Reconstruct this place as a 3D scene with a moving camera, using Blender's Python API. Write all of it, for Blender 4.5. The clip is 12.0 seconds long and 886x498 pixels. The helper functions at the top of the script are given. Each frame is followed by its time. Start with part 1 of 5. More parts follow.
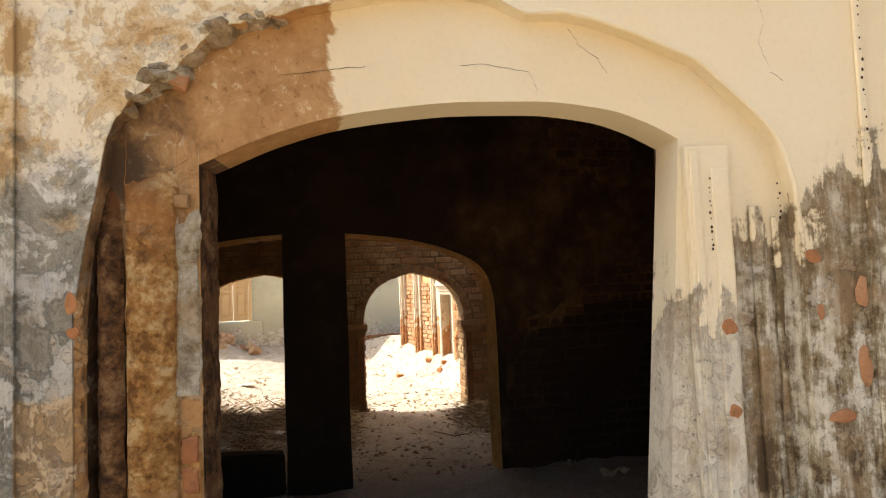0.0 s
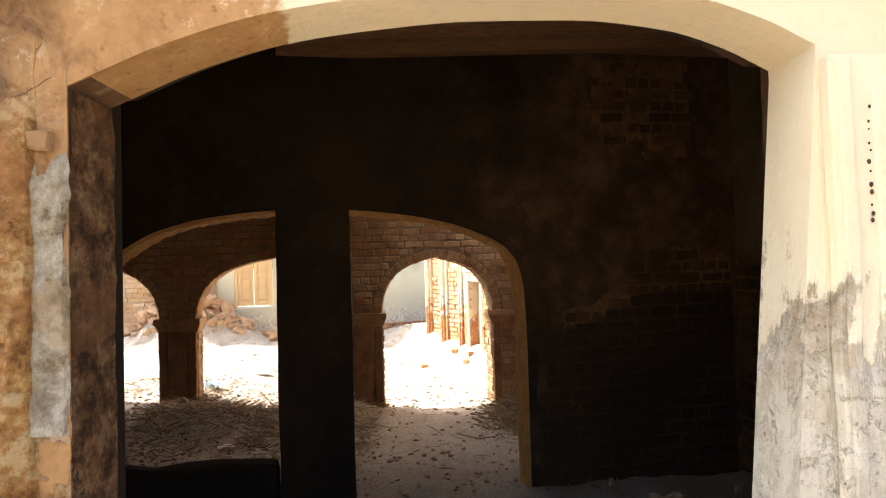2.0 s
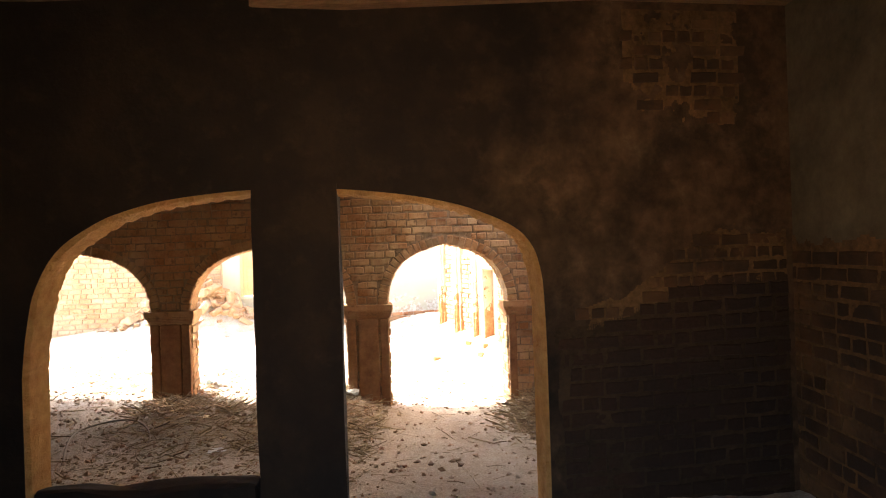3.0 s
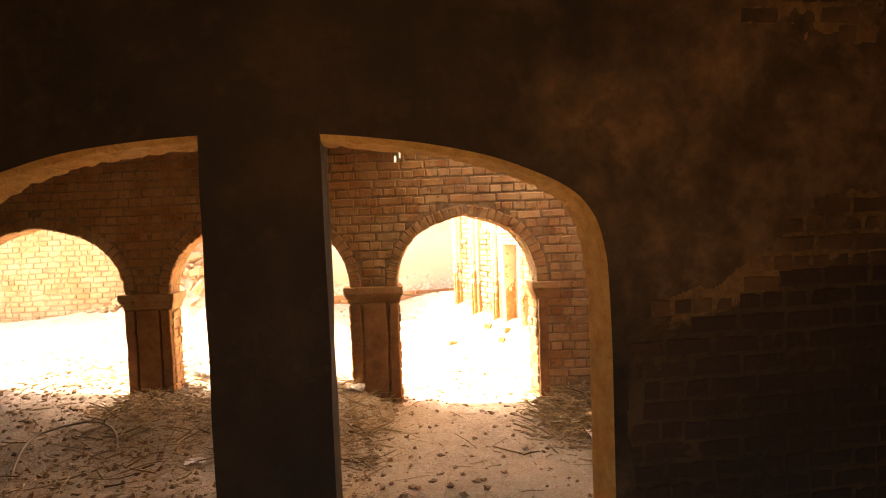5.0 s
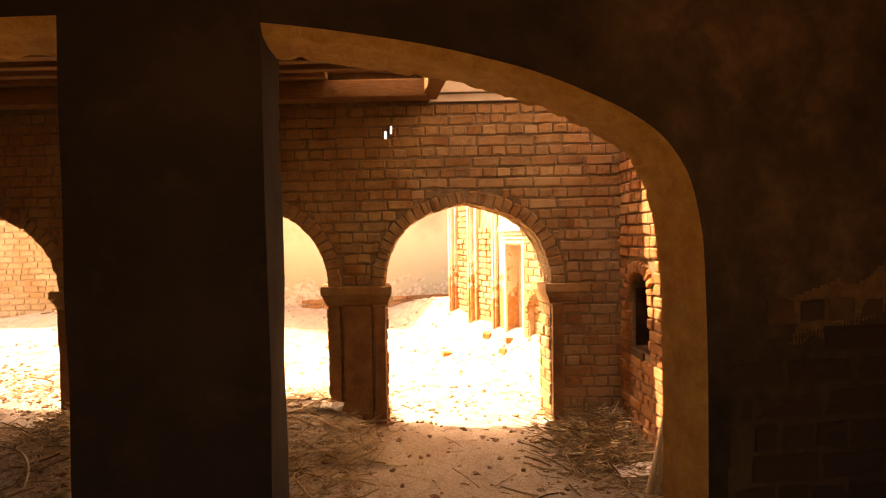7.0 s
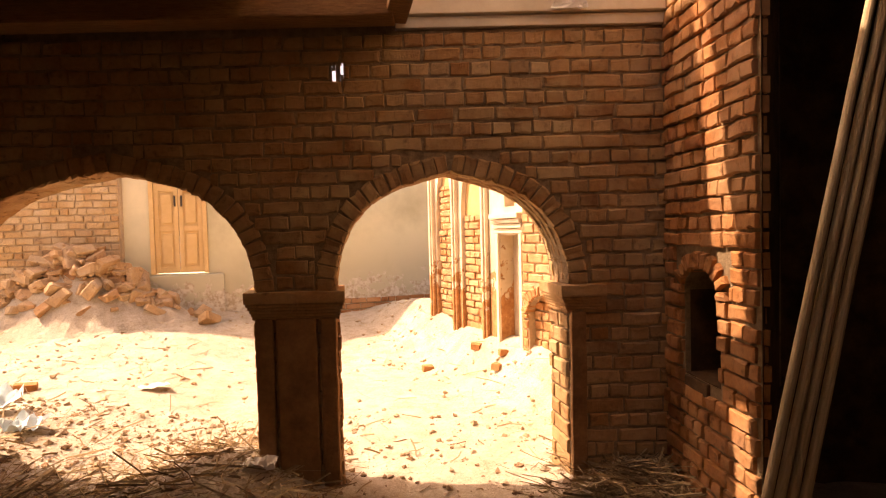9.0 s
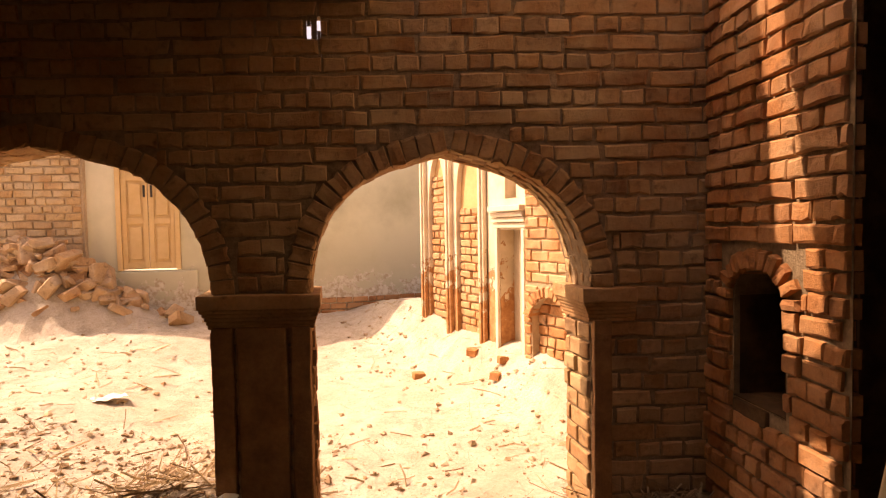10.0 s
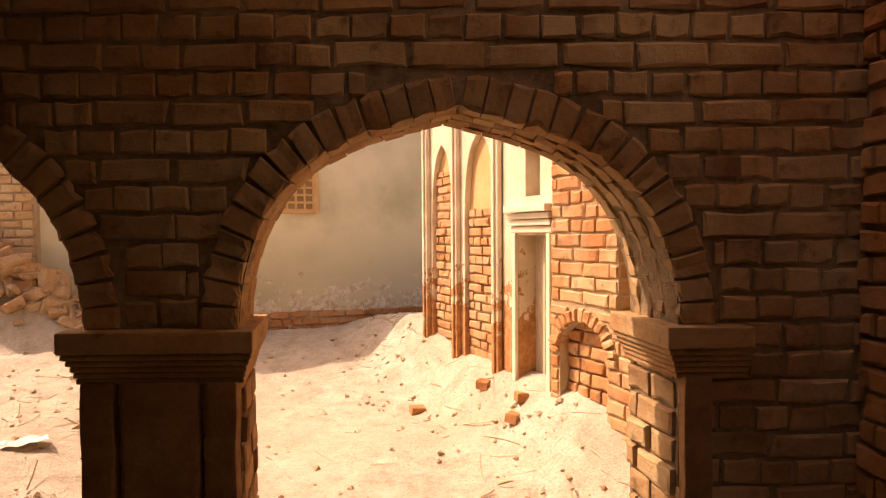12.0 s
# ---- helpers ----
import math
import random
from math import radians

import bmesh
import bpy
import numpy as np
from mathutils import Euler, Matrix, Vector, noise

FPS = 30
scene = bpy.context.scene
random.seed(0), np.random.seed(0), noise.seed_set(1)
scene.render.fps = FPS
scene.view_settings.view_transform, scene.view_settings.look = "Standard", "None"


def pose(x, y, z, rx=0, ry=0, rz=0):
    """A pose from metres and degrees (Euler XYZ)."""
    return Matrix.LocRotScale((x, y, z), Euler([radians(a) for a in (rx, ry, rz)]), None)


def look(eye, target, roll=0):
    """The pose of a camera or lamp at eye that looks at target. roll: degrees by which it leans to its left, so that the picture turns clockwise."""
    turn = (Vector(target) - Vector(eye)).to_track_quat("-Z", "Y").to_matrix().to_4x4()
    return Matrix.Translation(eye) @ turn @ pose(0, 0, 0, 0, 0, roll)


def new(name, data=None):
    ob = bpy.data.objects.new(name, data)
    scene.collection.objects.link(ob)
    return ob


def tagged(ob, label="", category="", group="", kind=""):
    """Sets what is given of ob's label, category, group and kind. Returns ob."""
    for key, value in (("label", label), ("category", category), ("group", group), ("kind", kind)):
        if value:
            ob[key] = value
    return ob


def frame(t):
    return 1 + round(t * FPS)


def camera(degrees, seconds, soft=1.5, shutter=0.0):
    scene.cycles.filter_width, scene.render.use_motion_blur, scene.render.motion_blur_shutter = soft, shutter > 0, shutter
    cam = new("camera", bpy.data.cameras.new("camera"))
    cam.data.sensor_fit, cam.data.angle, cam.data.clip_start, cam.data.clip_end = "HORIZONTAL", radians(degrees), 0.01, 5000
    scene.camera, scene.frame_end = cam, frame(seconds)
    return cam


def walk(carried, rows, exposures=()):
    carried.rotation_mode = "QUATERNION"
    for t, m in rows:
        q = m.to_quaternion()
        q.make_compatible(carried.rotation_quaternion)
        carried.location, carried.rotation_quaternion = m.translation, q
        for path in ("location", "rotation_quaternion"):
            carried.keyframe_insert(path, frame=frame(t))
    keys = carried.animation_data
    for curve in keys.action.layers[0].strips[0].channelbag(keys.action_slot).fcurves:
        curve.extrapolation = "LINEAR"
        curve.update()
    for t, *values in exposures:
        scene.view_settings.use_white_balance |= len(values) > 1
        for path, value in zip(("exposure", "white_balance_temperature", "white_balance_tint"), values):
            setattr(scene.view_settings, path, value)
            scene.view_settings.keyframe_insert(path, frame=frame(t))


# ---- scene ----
cam = camera(77.0, 12.0, soft=1.15)
PATH = [
    (0, (-0.218, -0.088, 1.445), (-0.065, 1.904, 1.544), -2.2),
    (0.5, (-0.189, 0.054, 1.435), (-0.071, 2.048, 1.531), -2.1),
    (1, (-0.125, 0.239, 1.442), (-0.057, 2.236, 1.516), -2.0),
    (1.5, (-0.098, 0.414, 1.43), (-0.052, 2.413, 1.501), -1.8),
    (2, (-0.08, 0.607, 1.437), (-0.047, 2.606, 1.488), -1.6),
    (2.5, (0.018, 0.883, 1.433), (-0.005, 2.883, 1.467), -1.7),
    (3, (0.006, 1.185, 1.441), (-0.024, 3.184, 1.445), -1.9),
    (5, (-0.072, 2.146, 1.424), (-0.149, 4.142, 1.338), -2.1),
    (5.5, (-0.111, 2.347, 1.419), (-0.186, 4.343, 1.318), -2.2),
    (6, (-0.108, 2.559, 1.324), (-0.204, 4.556, 1.262), -1.8),
    (6.5, (-0.147, 2.769, 1.285), (-0.221, 4.767, 1.236), -1.3),
    (7, (-0.161, 3.022, 1.261), (-0.205, 5.021, 1.206), -1.0),
    (7.5, (-0.091, 3.363, 1.202), (-0.145, 5.362, 1.157), -1.0),
    (7.7, (-0.1, 3.501, 1.201), (-0.141, 5.5, 1.153), -1.1),
    (9.3, (-0.142, 4.571, 1.167), (-0.118, 6.57, 1.089), -1.3),
    (9.5, (-0.153, 4.685, 1.165), (-0.118, 6.683, 1.081), -1.2),
    (10, (-0.166, 4.965, 1.143), (-0.117, 6.963, 1.063), -1.0),
    (10.5, (-0.154, 5.242, 1.15), (-0.107, 7.24, 1.062), -1.1),
    (11, (-0.167, 5.494, 1.144), (-0.108, 7.491, 1.061), -1.0),
    (11.5, (-0.141, 5.727, 1.131), (-0.101, 7.725, 1.064), -0.8),
    (12, (-0.135, 5.969, 1.124), (-0.108, 7.968, 1.066), -0.4),
]
EXPOSURES = [(0.0, 0.97, 6200, 8), (1.0, 1.2, 5950, 8), (2.0, 1.8, 5700, 8), (3.0, 3.0, 5800, 10), (5.0, 2.9, 8700, 23), (7.0, 2.15, 12300, 37), (7.5, 1.95, 12300, 37), (9.5, 1.04, 9600, 36), (10.5, 0.83, 9600, 37), (12.0, 0.55, 9400, 36)]
walk(cam, [(t, look(eye, target, roll)) for t, eye, target, roll in PATH], EXPOSURES)

# ---------------------------------------------------------------- light
TO_SUN = Vector((-0.60, 0.14, 0.77)).normalized()
world = bpy.data.worlds.new("world")
scene.world = world
world.use_nodes = True
wn = world.node_tree
sky = wn.nodes.new("ShaderNodeTexSky")
sky.sky_type = "NISHITA"
sky.sun_disc = False
sky.sun_elevation = math.asin(TO_SUN.z)
sky.sun_rotation = math.atan2(TO_SUN.x, TO_SUN.y)
sky.dust_density = 7.0
wn.links.new(sky.outputs[0], wn.nodes["Background"].inputs[0])
wn.nodes["Background"].inputs[1].default_value = 0.15
sun_data = bpy.data.lights.new("sun", "SUN")
sun_data.energy = 3.9
sun_data.angle = radians(0.5)
sun_data.color = (1.0, 0.93, 0.82)
sun = new("sun", sun_data)
sun.matrix_world = look(TO_SUN * 30, (0, 0, 0))


# ---------------------------------------------------------------- materials
def material(name, rough=0.9):
    m = bpy.data.materials.new(name)
    m.use_nodes = True
    b = m.node_tree.nodes["Principled BSDF"]
    b.inputs["Roughness"].default_value = rough
    b.inputs["Specular IOR Level"].default_value = 0.25
    return m, m.node_tree, b


def nod(nt, kind, **values):
    n = nt.nodes.new(kind)
    for key, value in values.items():
        n.inputs[key.replace("_", " ")].default_value = value
    return n


def noise_of(nt, coords, scale, detail=6.0, rough=0.6, distort=0.0):
    n = nod(nt, "ShaderNodeTexNoise", Scale=scale, Detail=detail, Roughness=rough, Distortion=distort)
    nt.links.new(coords, n.inputs["Vector"])
    return n.outputs["Fac"]


def ramp(nt, fac, stops):
    r = nt.nodes.new("ShaderNodeValToRGB")
    el = r.color_ramp.elements
    while len(el) < len(stops):
        el.new(0.5)
    for e, (at, c) in zip(el, stops):
        e.position = at
        e.color = (*c, 1) if len(c) == 3 else c
    nt.links.new(fac, r.inputs[0])
    return r.outputs[0]


def grey(nt, fac, lo, hi):
    n = nt.nodes.new("ShaderNodeMapRange")
    n.inputs["From Min"].default_value, n.inputs["From Max"].default_value = lo, hi
    nt.links.new(fac, n.inputs["Value"])
    return n.outputs[0]


def mix(nt, fac, a, b, mode="MIX"):
    n = nt.nodes.new("ShaderNodeMix")
    n.data_type, n.blend_type = "RGBA", mode
    for sock, v in ((n.inputs[0], fac), (n.inputs[6], a), (n.inputs[7], b)):
        if isinstance(v, (int, float)):
            sock.default_value = v
        elif isinstance(v, tuple):
            sock.default_value = (*v, 1)
        else:
            nt.links.new(v, sock)
    return n.outputs[2]


def maths(nt, op, a, b=0.0, clamp=False):
    n = nt.nodes.new("ShaderNodeMath")
    n.operation, n.use_clamp = op, clamp
    for sock, v in ((n.inputs[0], a), (n.inputs[1], b)):
        if isinstance(v, (int, float)):
            sock.default_value = v
        else:
            nt.links.new(v, sock)
    return n.outputs[0]


def bump(nt, b, height, strength=0.5, dist=0.01):
    n = nod(nt, "ShaderNodeBump", Strength=strength, Distance=dist)
    nt.links.new(height, n.inputs["Height"])
    nt.links.new(n.outputs[0], b.inputs["Normal"])


def place(nt):
    g = nt.nodes.new("ShaderNodeNewGeometry")
    return g.outputs["Position"]


def axes(nt, vec):
    s = nt.nodes.new("ShaderNodeSeparateXYZ")
    nt.links.new(vec, s.inputs[0])
    return s.outputs


def brick_material(name, tones, dust=(0.42, 0.33, 0.22), dusty=0.5, rand=True, soot=0.0):
    m, nt, b = material(name, 0.92)
    p = place(nt)
    if rand:
        o = nt.nodes.new("ShaderNodeObjectInfo").outputs["Random"]
    else:
        o = nt.nodes.new("ShaderNodeNewGeometry").outputs["Random Per Island"]
    col = ramp(nt, o, [(i / (len(tones) - 1), t) for i, t in enumerate(tones)])
    fine = noise_of(nt, p, 38, 8, 0.7)
    col = mix(nt, grey(nt, fine, 0.35, 0.75), col, mix(nt, 0.45, col, (0.10, 0.045, 0.022)))
    big = noise_of(nt, p, 2.6, 5, 0.6)
    col = mix(nt, maths(nt, "MULTIPLY", grey(nt, big, 0.42, 0.68), dusty, True), col, dust)
    spots = noise_of(nt, p, 11, 4, 0.6)
    col = mix(nt, maths(nt, "MULTIPLY", grey(nt, spots, 0.58, 0.72), 0.6, True), col, (0.07, 0.035, 0.02))
    if soot:
        col = mix(nt, maths(nt, "MULTIPLY", grey(nt, noise_of(nt, p, 1.4, 4), 0.3, 0.6), soot, True), col, (0.025, 0.017, 0.012))
    nt.links.new(col, b.inputs["Base Color"])
    bump(nt, b, maths(nt, "ADD", fine, maths(nt, "MULTIPLY", spots, 0.8)), 0.7, 0.012)
    return m


def mortar_material(name, c1, c2):
    m, nt, b = material(name, 0.95)
    p = place(nt)
    f = noise_of(nt, p, 22, 8, 0.7)
    g = noise_of(nt, p, 2.2, 4)
    col = ramp(nt, maths(nt, "ADD", maths(nt, "MULTIPLY", f, 0.5), maths(nt, "MULTIPLY", g, 0.5)), [(0.35, c1), (0.65, c2)])
    nt.links.new(col, b.inputs["Base Color"])
    bump(nt, b, f, 0.8, 0.02)
    return m


def plain_material(name, c1, c2, scale=9.0, rough=0.85, strength=0.4, dist=0.006, stretch=(1, 1, 1)):
    m, nt, b = material(name, rough)
    tc = nt.nodes.new("ShaderNodeTexCoord").outputs["Object"]
    mp = nt.nodes.new("ShaderNodeMapping")
    mp.inputs["Scale"].default_value = stretch
    nt.links.new(tc, mp.inputs["Vector"])
    f = noise_of(nt, mp.outputs[0], scale, 8, 0.65)
    g = noise_of(nt, mp.outputs[0], scale * 5, 6, 0.7)
    col = ramp(nt, maths(nt, "ADD", maths(nt, "MULTIPLY", f, 0.7), maths(nt, "MULTIPLY", g, 0.3)), [(0.32, c1), (0.68, c2)])
    nt.links.new(col, b.inputs["Base Color"])
    bump(nt, b, maths(nt, "ADD", f, g), strength, dist)
    return m


def facade_plaster():
    """Cream limewash that has weathered to grey and brown low down and come off on the broken side."""
    m, nt, b = material("weathered_limewash", 0.88)
    p = place(nt)
    x, y, z = axes(nt, p)
    big = noise_of(nt, p, 1.7, 5, 0.55)
    mid = noise_of(nt, p, 6.5, 7, 0.65, 0.4)
    fine = noise_of(nt, p, 45, 6, 0.7)
    st = nt.nodes.new("ShaderNodeMapping")
    st.inputs["Scale"].default_value = (9, 9, 1.1)
    nt.links.new(p, st.inputs["Vector"])
    streak = noise_of(nt, st.outputs[0], 1.6, 6, 0.65)
    cream = ramp(nt, big, [(0.3, (0.78, 0.66, 0.42)), (0.7, (0.80, 0.71, 0.50))])
    cream = mix(nt, maths(nt, "MULTIPLY", grey(nt, fine, 0.5, 0.8), 0.25, True), cream, (0.60, 0.48, 0.29))
    tone = maths(nt, "ADD", maths(nt, "MULTIPLY", streak, 0.55), maths(nt, "MULTIPLY", noise_of(nt, p, 13, 8, 0.75), 0.45))
    worn = ramp(nt, tone, [(0.43, (0.10, 0.066, 0.032)), (0.465, (0.24, 0.18, 0.095)), (0.505, (0.33, 0.28, 0.185)), (0.53, (0.54, 0.49, 0.365)), (0.58, (0.66, 0.61, 0.47))])
    rust = noise_of(nt, p, 3.6, 3)
    worn = mix(nt, maths(nt, "MULTIPLY", grey(nt, rust, 0.55, 0.62), 0.6, True), worn, (0.30, 0.20, 0.10))
    # limewash survives on the pilaster beside the opening further down than elsewhere
    pil = maths(nt, "MULTIPLY", maths(nt, "GREATER_THAN", x, 0.70), maths(nt, "LESS_THAN", x, 0.985))
    level = maths(nt, "SUBTRACT", 1.54, maths(nt, "MULTIPLY", pil, 0.24))
    level = maths(nt, "ADD", level, maths(nt, "MULTIPLY", grey(nt, x, 1.18, 1.42), 0.26))
    low = maths(nt, "ADD", maths(nt, "SUBTRACT", level, z), maths(nt, "MULTIPLY", maths(nt, "SUBTRACT", mid, 0.5), 0.8))
    low = maths(nt, "ADD", low, maths(nt, "MULTIPLY", maths(nt, "SUBTRACT", streak, 0.5), 0.7))
    tide = maths(nt, "MULTIPLY", grey(nt, low, 0.34, 0.08), 0.75)
    worn = mix(nt, tide, worn, mix(nt, grey(nt, tone, 0.45, 0.55), (0.20, 0.14, 0.068), (0.30, 0.22, 0.12)))
    col = mix(nt, grey(nt, low, -0.03, 0.03), cream, worn)
    col = mix(nt, maths(nt, "MULTIPLY", maths(nt, "MULTIPLY", pil, grey(nt, low, -0.03, 0.05)), grey(nt, tone, 0.57, 0.47), True), col, (0.62, 0.565, 0.43))
    # mud render laid bare on the broken side of the arch
    edge = maths(nt, "ADD", maths(nt, "SUBTRACT", -0.42, x), maths(nt, "MULTIPLY", maths(nt, "SUBTRACT", mid, 0.5), 0.25))
    inner = maths(nt, "GREATER_THAN", y, 1.806)
    tint = maths(nt, "ADD", maths(nt, "MULTIPLY", mid, 0.6), maths(nt, "MULTIPLY", noise_of(nt, p, 15, 8, 0.75), 0.4))
    mud = ramp(nt, tint, [(0.34, (0.29, 0.145, 0.052)), (0.46, (0.41, 0.225, 0.085)), (0.57, (0.47, 0.275, 0.11)), (0.62, (0.52, 0.34, 0.155)), (0.66, (0.68, 0.54, 0.34))])
    specks = noise_of(nt, p, 26, 8, 0.8)
    mud = mix(nt, maths(nt, "MULTIPLY", grey(nt, specks, 0.575, 0.60), maths(nt, "MULTIPLY", grey(nt, big, 0.42, 0.58), 0.75)), mud, (0.72, 0.62, 0.42))
    mud = mix(nt, maths(nt, "MULTIPLY", grey(nt, specks, 0.42, 0.39), 0.6), mud, (0.20, 0.095, 0.03))
    col = mix(nt, maths(nt, "MULTIPLY", grey(nt, edge, 0.0, 0.02), inner), col, mud)
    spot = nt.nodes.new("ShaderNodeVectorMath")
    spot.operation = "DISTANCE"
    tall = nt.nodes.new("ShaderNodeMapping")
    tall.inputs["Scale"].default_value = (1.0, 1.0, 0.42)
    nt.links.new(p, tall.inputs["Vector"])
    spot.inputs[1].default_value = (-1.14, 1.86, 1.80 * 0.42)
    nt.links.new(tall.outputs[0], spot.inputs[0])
    dark_streak = maths(nt, "ADD", spot.outputs["Value"], maths(nt, "MULTIPLY", maths(nt, "SUBTRACT", mid, 0.5), 0.7))
    col = mix(nt, maths(nt, "MULTIPLY", maths(nt, "MULTIPLY", grey(nt, dark_streak, 0.26, 0.02), 0.9, True), inner), col, (0.05, 0.032, 0.018))
    # old whitewash, flaked, over the outer face of that side
    scab = noise_of(nt, p, 5.0, 9, 0.72, 0.3)
    flake = ramp(nt, scab, [(0.40, (0.42, 0.265, 0.11)), (0.45, (0.60, 0.43, 0.22)), (0.49, (0.66, 0.52, 0.31)), (0.51, (0.77, 0.67, 0.46)), (0.62, (0.80, 0.71, 0.51))])
    grime = ramp(nt, scab, [(0.40, (0.15, 0.125, 0.08)), (0.45, (0.28, 0.255, 0.19)), (0.505, (0.37, 0.345, 0.27)), (0.525, (0.58, 0.55, 0.46)), (0.62, (0.70, 0.67, 0.58))])
    grime = mix(nt, grey(nt, z, 1.75, 1.35), grime, mix(nt, 0.5, grime, (0.27, 0.245, 0.185)))
    bare = maths(nt, "MULTIPLY", maths(nt, "GREATER_THAN", x, -1.452), grey(nt, maths(nt, "ADD", z, maths(nt, "MULTIPLY", maths(nt, "SUBTRACT", mid, 0.5), 0.12)), 1.11, 1.09))
    grime = mix(nt, bare, grime, ramp(nt, scab, [(0.38, (0.30, 0.19, 0.09)), (0.48, (0.46, 0.31, 0.155)), (0.58, (0.55, 0.42, 0.25))]))
    flake = mix(nt, grey(nt, maths(nt, "ADD", maths(nt, "SUBTRACT", 1.86, z), maths(nt, "MULTIPLY", maths(nt, "SUBTRACT", mid, 0.5), 1.0)), -0.08, 0.10), flake, grime)
    outer = maths(nt, "MULTIPLY", maths(nt, "LESS_THAN", y, 1.807), maths(nt, "LESS_THAN", x, -0.30))
    col = mix(nt, outer, col, flake)
    # the reveal on that side is bare and darker brown
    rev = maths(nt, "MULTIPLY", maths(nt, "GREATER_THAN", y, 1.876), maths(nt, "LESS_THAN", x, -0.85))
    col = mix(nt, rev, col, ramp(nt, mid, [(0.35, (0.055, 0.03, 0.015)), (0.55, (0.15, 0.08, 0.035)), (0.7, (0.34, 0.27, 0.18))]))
    flakes = noise_of(nt, p, 10, 9, 0.72)
    chips = maths(nt, "MULTIPLY", grey(nt, flakes, 0.545, 0.56), maths(nt, "MAXIMUM", outer, grey(nt, low, -0.02, 0.03)), True)
    col = mix(nt, maths(nt, "MULTIPLY", chips, 0.4), col, ramp(nt, noise_of(nt, p, 3.1, 4), [(0.38, (0.70, 0.66, 0.56)), (0.5, (0.40, 0.27, 0.14)), (0.62, (0.33, 0.30, 0.24))]))
    pits = maths(nt, "MULTIPLY", grey(nt, noise_of(nt, p, 34, 7, 0.78), 0.61, 0.64), maths(nt, "MAXIMUM", outer, grey(nt, low, 0.0, 0.05)))
    col = mix(nt, maths(nt, "MULTIPLY", pits, 0.65), col, (0.13, 0.085, 0.045))
    nt.links.new(col, b.inputs["Base Color"])
    mid = maths(nt, "ADD", maths(nt, "ADD", mid, maths(nt, "MULTIPLY", maths(nt, "MULTIPLY", grey(nt, scab, 0.47, 0.52), outer), 0.5)), maths(nt, "MULTIPLY", chips, -0.35))
    h = maths(nt, "ADD", maths(nt, "MULTIPLY", mid, maths(nt, "ADD", grey(nt, low, -0.1, 0.2), 0.25)), maths(nt, "MULTIPLY", fine, 0.18))
    bump(nt, b, h, 0.8, 0.02)
    return m


def soot_plaster():
    m, nt, b = material("sooty_plaster", 0.9)
    p = place(nt)
    big = noise_of(nt, p, 1.3, 5, 0.6)
    mid = noise_of(nt, p, 7, 7, 0.65)
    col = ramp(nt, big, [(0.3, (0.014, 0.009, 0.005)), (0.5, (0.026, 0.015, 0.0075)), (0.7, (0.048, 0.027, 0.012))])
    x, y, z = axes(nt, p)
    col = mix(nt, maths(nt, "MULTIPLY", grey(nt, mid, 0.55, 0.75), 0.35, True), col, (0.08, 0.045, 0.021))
    # right side lightened by x, in place of light from the front doorway
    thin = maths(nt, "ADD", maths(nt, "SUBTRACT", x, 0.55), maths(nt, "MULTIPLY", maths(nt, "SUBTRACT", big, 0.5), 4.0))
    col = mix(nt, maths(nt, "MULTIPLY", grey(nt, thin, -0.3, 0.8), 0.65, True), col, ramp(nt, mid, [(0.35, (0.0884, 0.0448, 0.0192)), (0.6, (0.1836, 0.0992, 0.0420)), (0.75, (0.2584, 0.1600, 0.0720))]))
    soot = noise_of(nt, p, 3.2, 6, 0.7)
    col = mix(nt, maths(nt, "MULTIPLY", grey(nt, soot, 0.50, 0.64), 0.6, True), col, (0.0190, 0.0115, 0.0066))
    nt.links.new(col, b.inputs["Base Color"])
    bump(nt, b, mid, 0.6, 0.015)
    return m


def ground_material():
    m, nt, b = material("dusty_earth", 0.97)
    p = place(nt)
    x, y, z = axes(nt, p)
    big = noise_of(nt, p, 0.9, 5, 0.6)
    mid = noise_of(nt, p, 5.5, 8, 0.7)
    fine = noise_of(nt, p, 48, 8, 0.75)
    dry = ramp(nt, maths(nt, "ADD", maths(nt, "MULTIPLY", mid, 0.55), maths(nt, "MULTIPLY", fine, 0.45)),
               [(0.34, (0.29, 0.235, 0.17)), (0.48, (0.48, 0.415, 0.32)), (0.62, (0.61, 0.555, 0.46))])
    col = mix(nt, maths(nt, "MULTIPLY", grey(nt, big, 0.45, 0.65), 0.45, True), dry, (0.40, 0.32, 0.22))
    # darker, browner earth on the near side of the arcade
    near_earth = maths(nt, "MULTIPLY", grey(nt, maths(nt, "ADD", y, maths(nt, "MULTIPLY", mid, 0.8)), 8.6, 7.6), 0.55)
    col = mix(nt, near_earth, col, ramp(nt, fine, [(0.36, (0.20, 0.125, 0.06)), (0.52, (0.38, 0.26, 0.145)), (0.66, (0.54, 0.41, 0.26))]))
    nt.links.new(col, b.inputs["Base Color"])
    bump(nt, b, maths(nt, "ADD", mid, maths(nt, "MULTIPLY", fine, 0.7)), 0.9, 0.03)
    return m


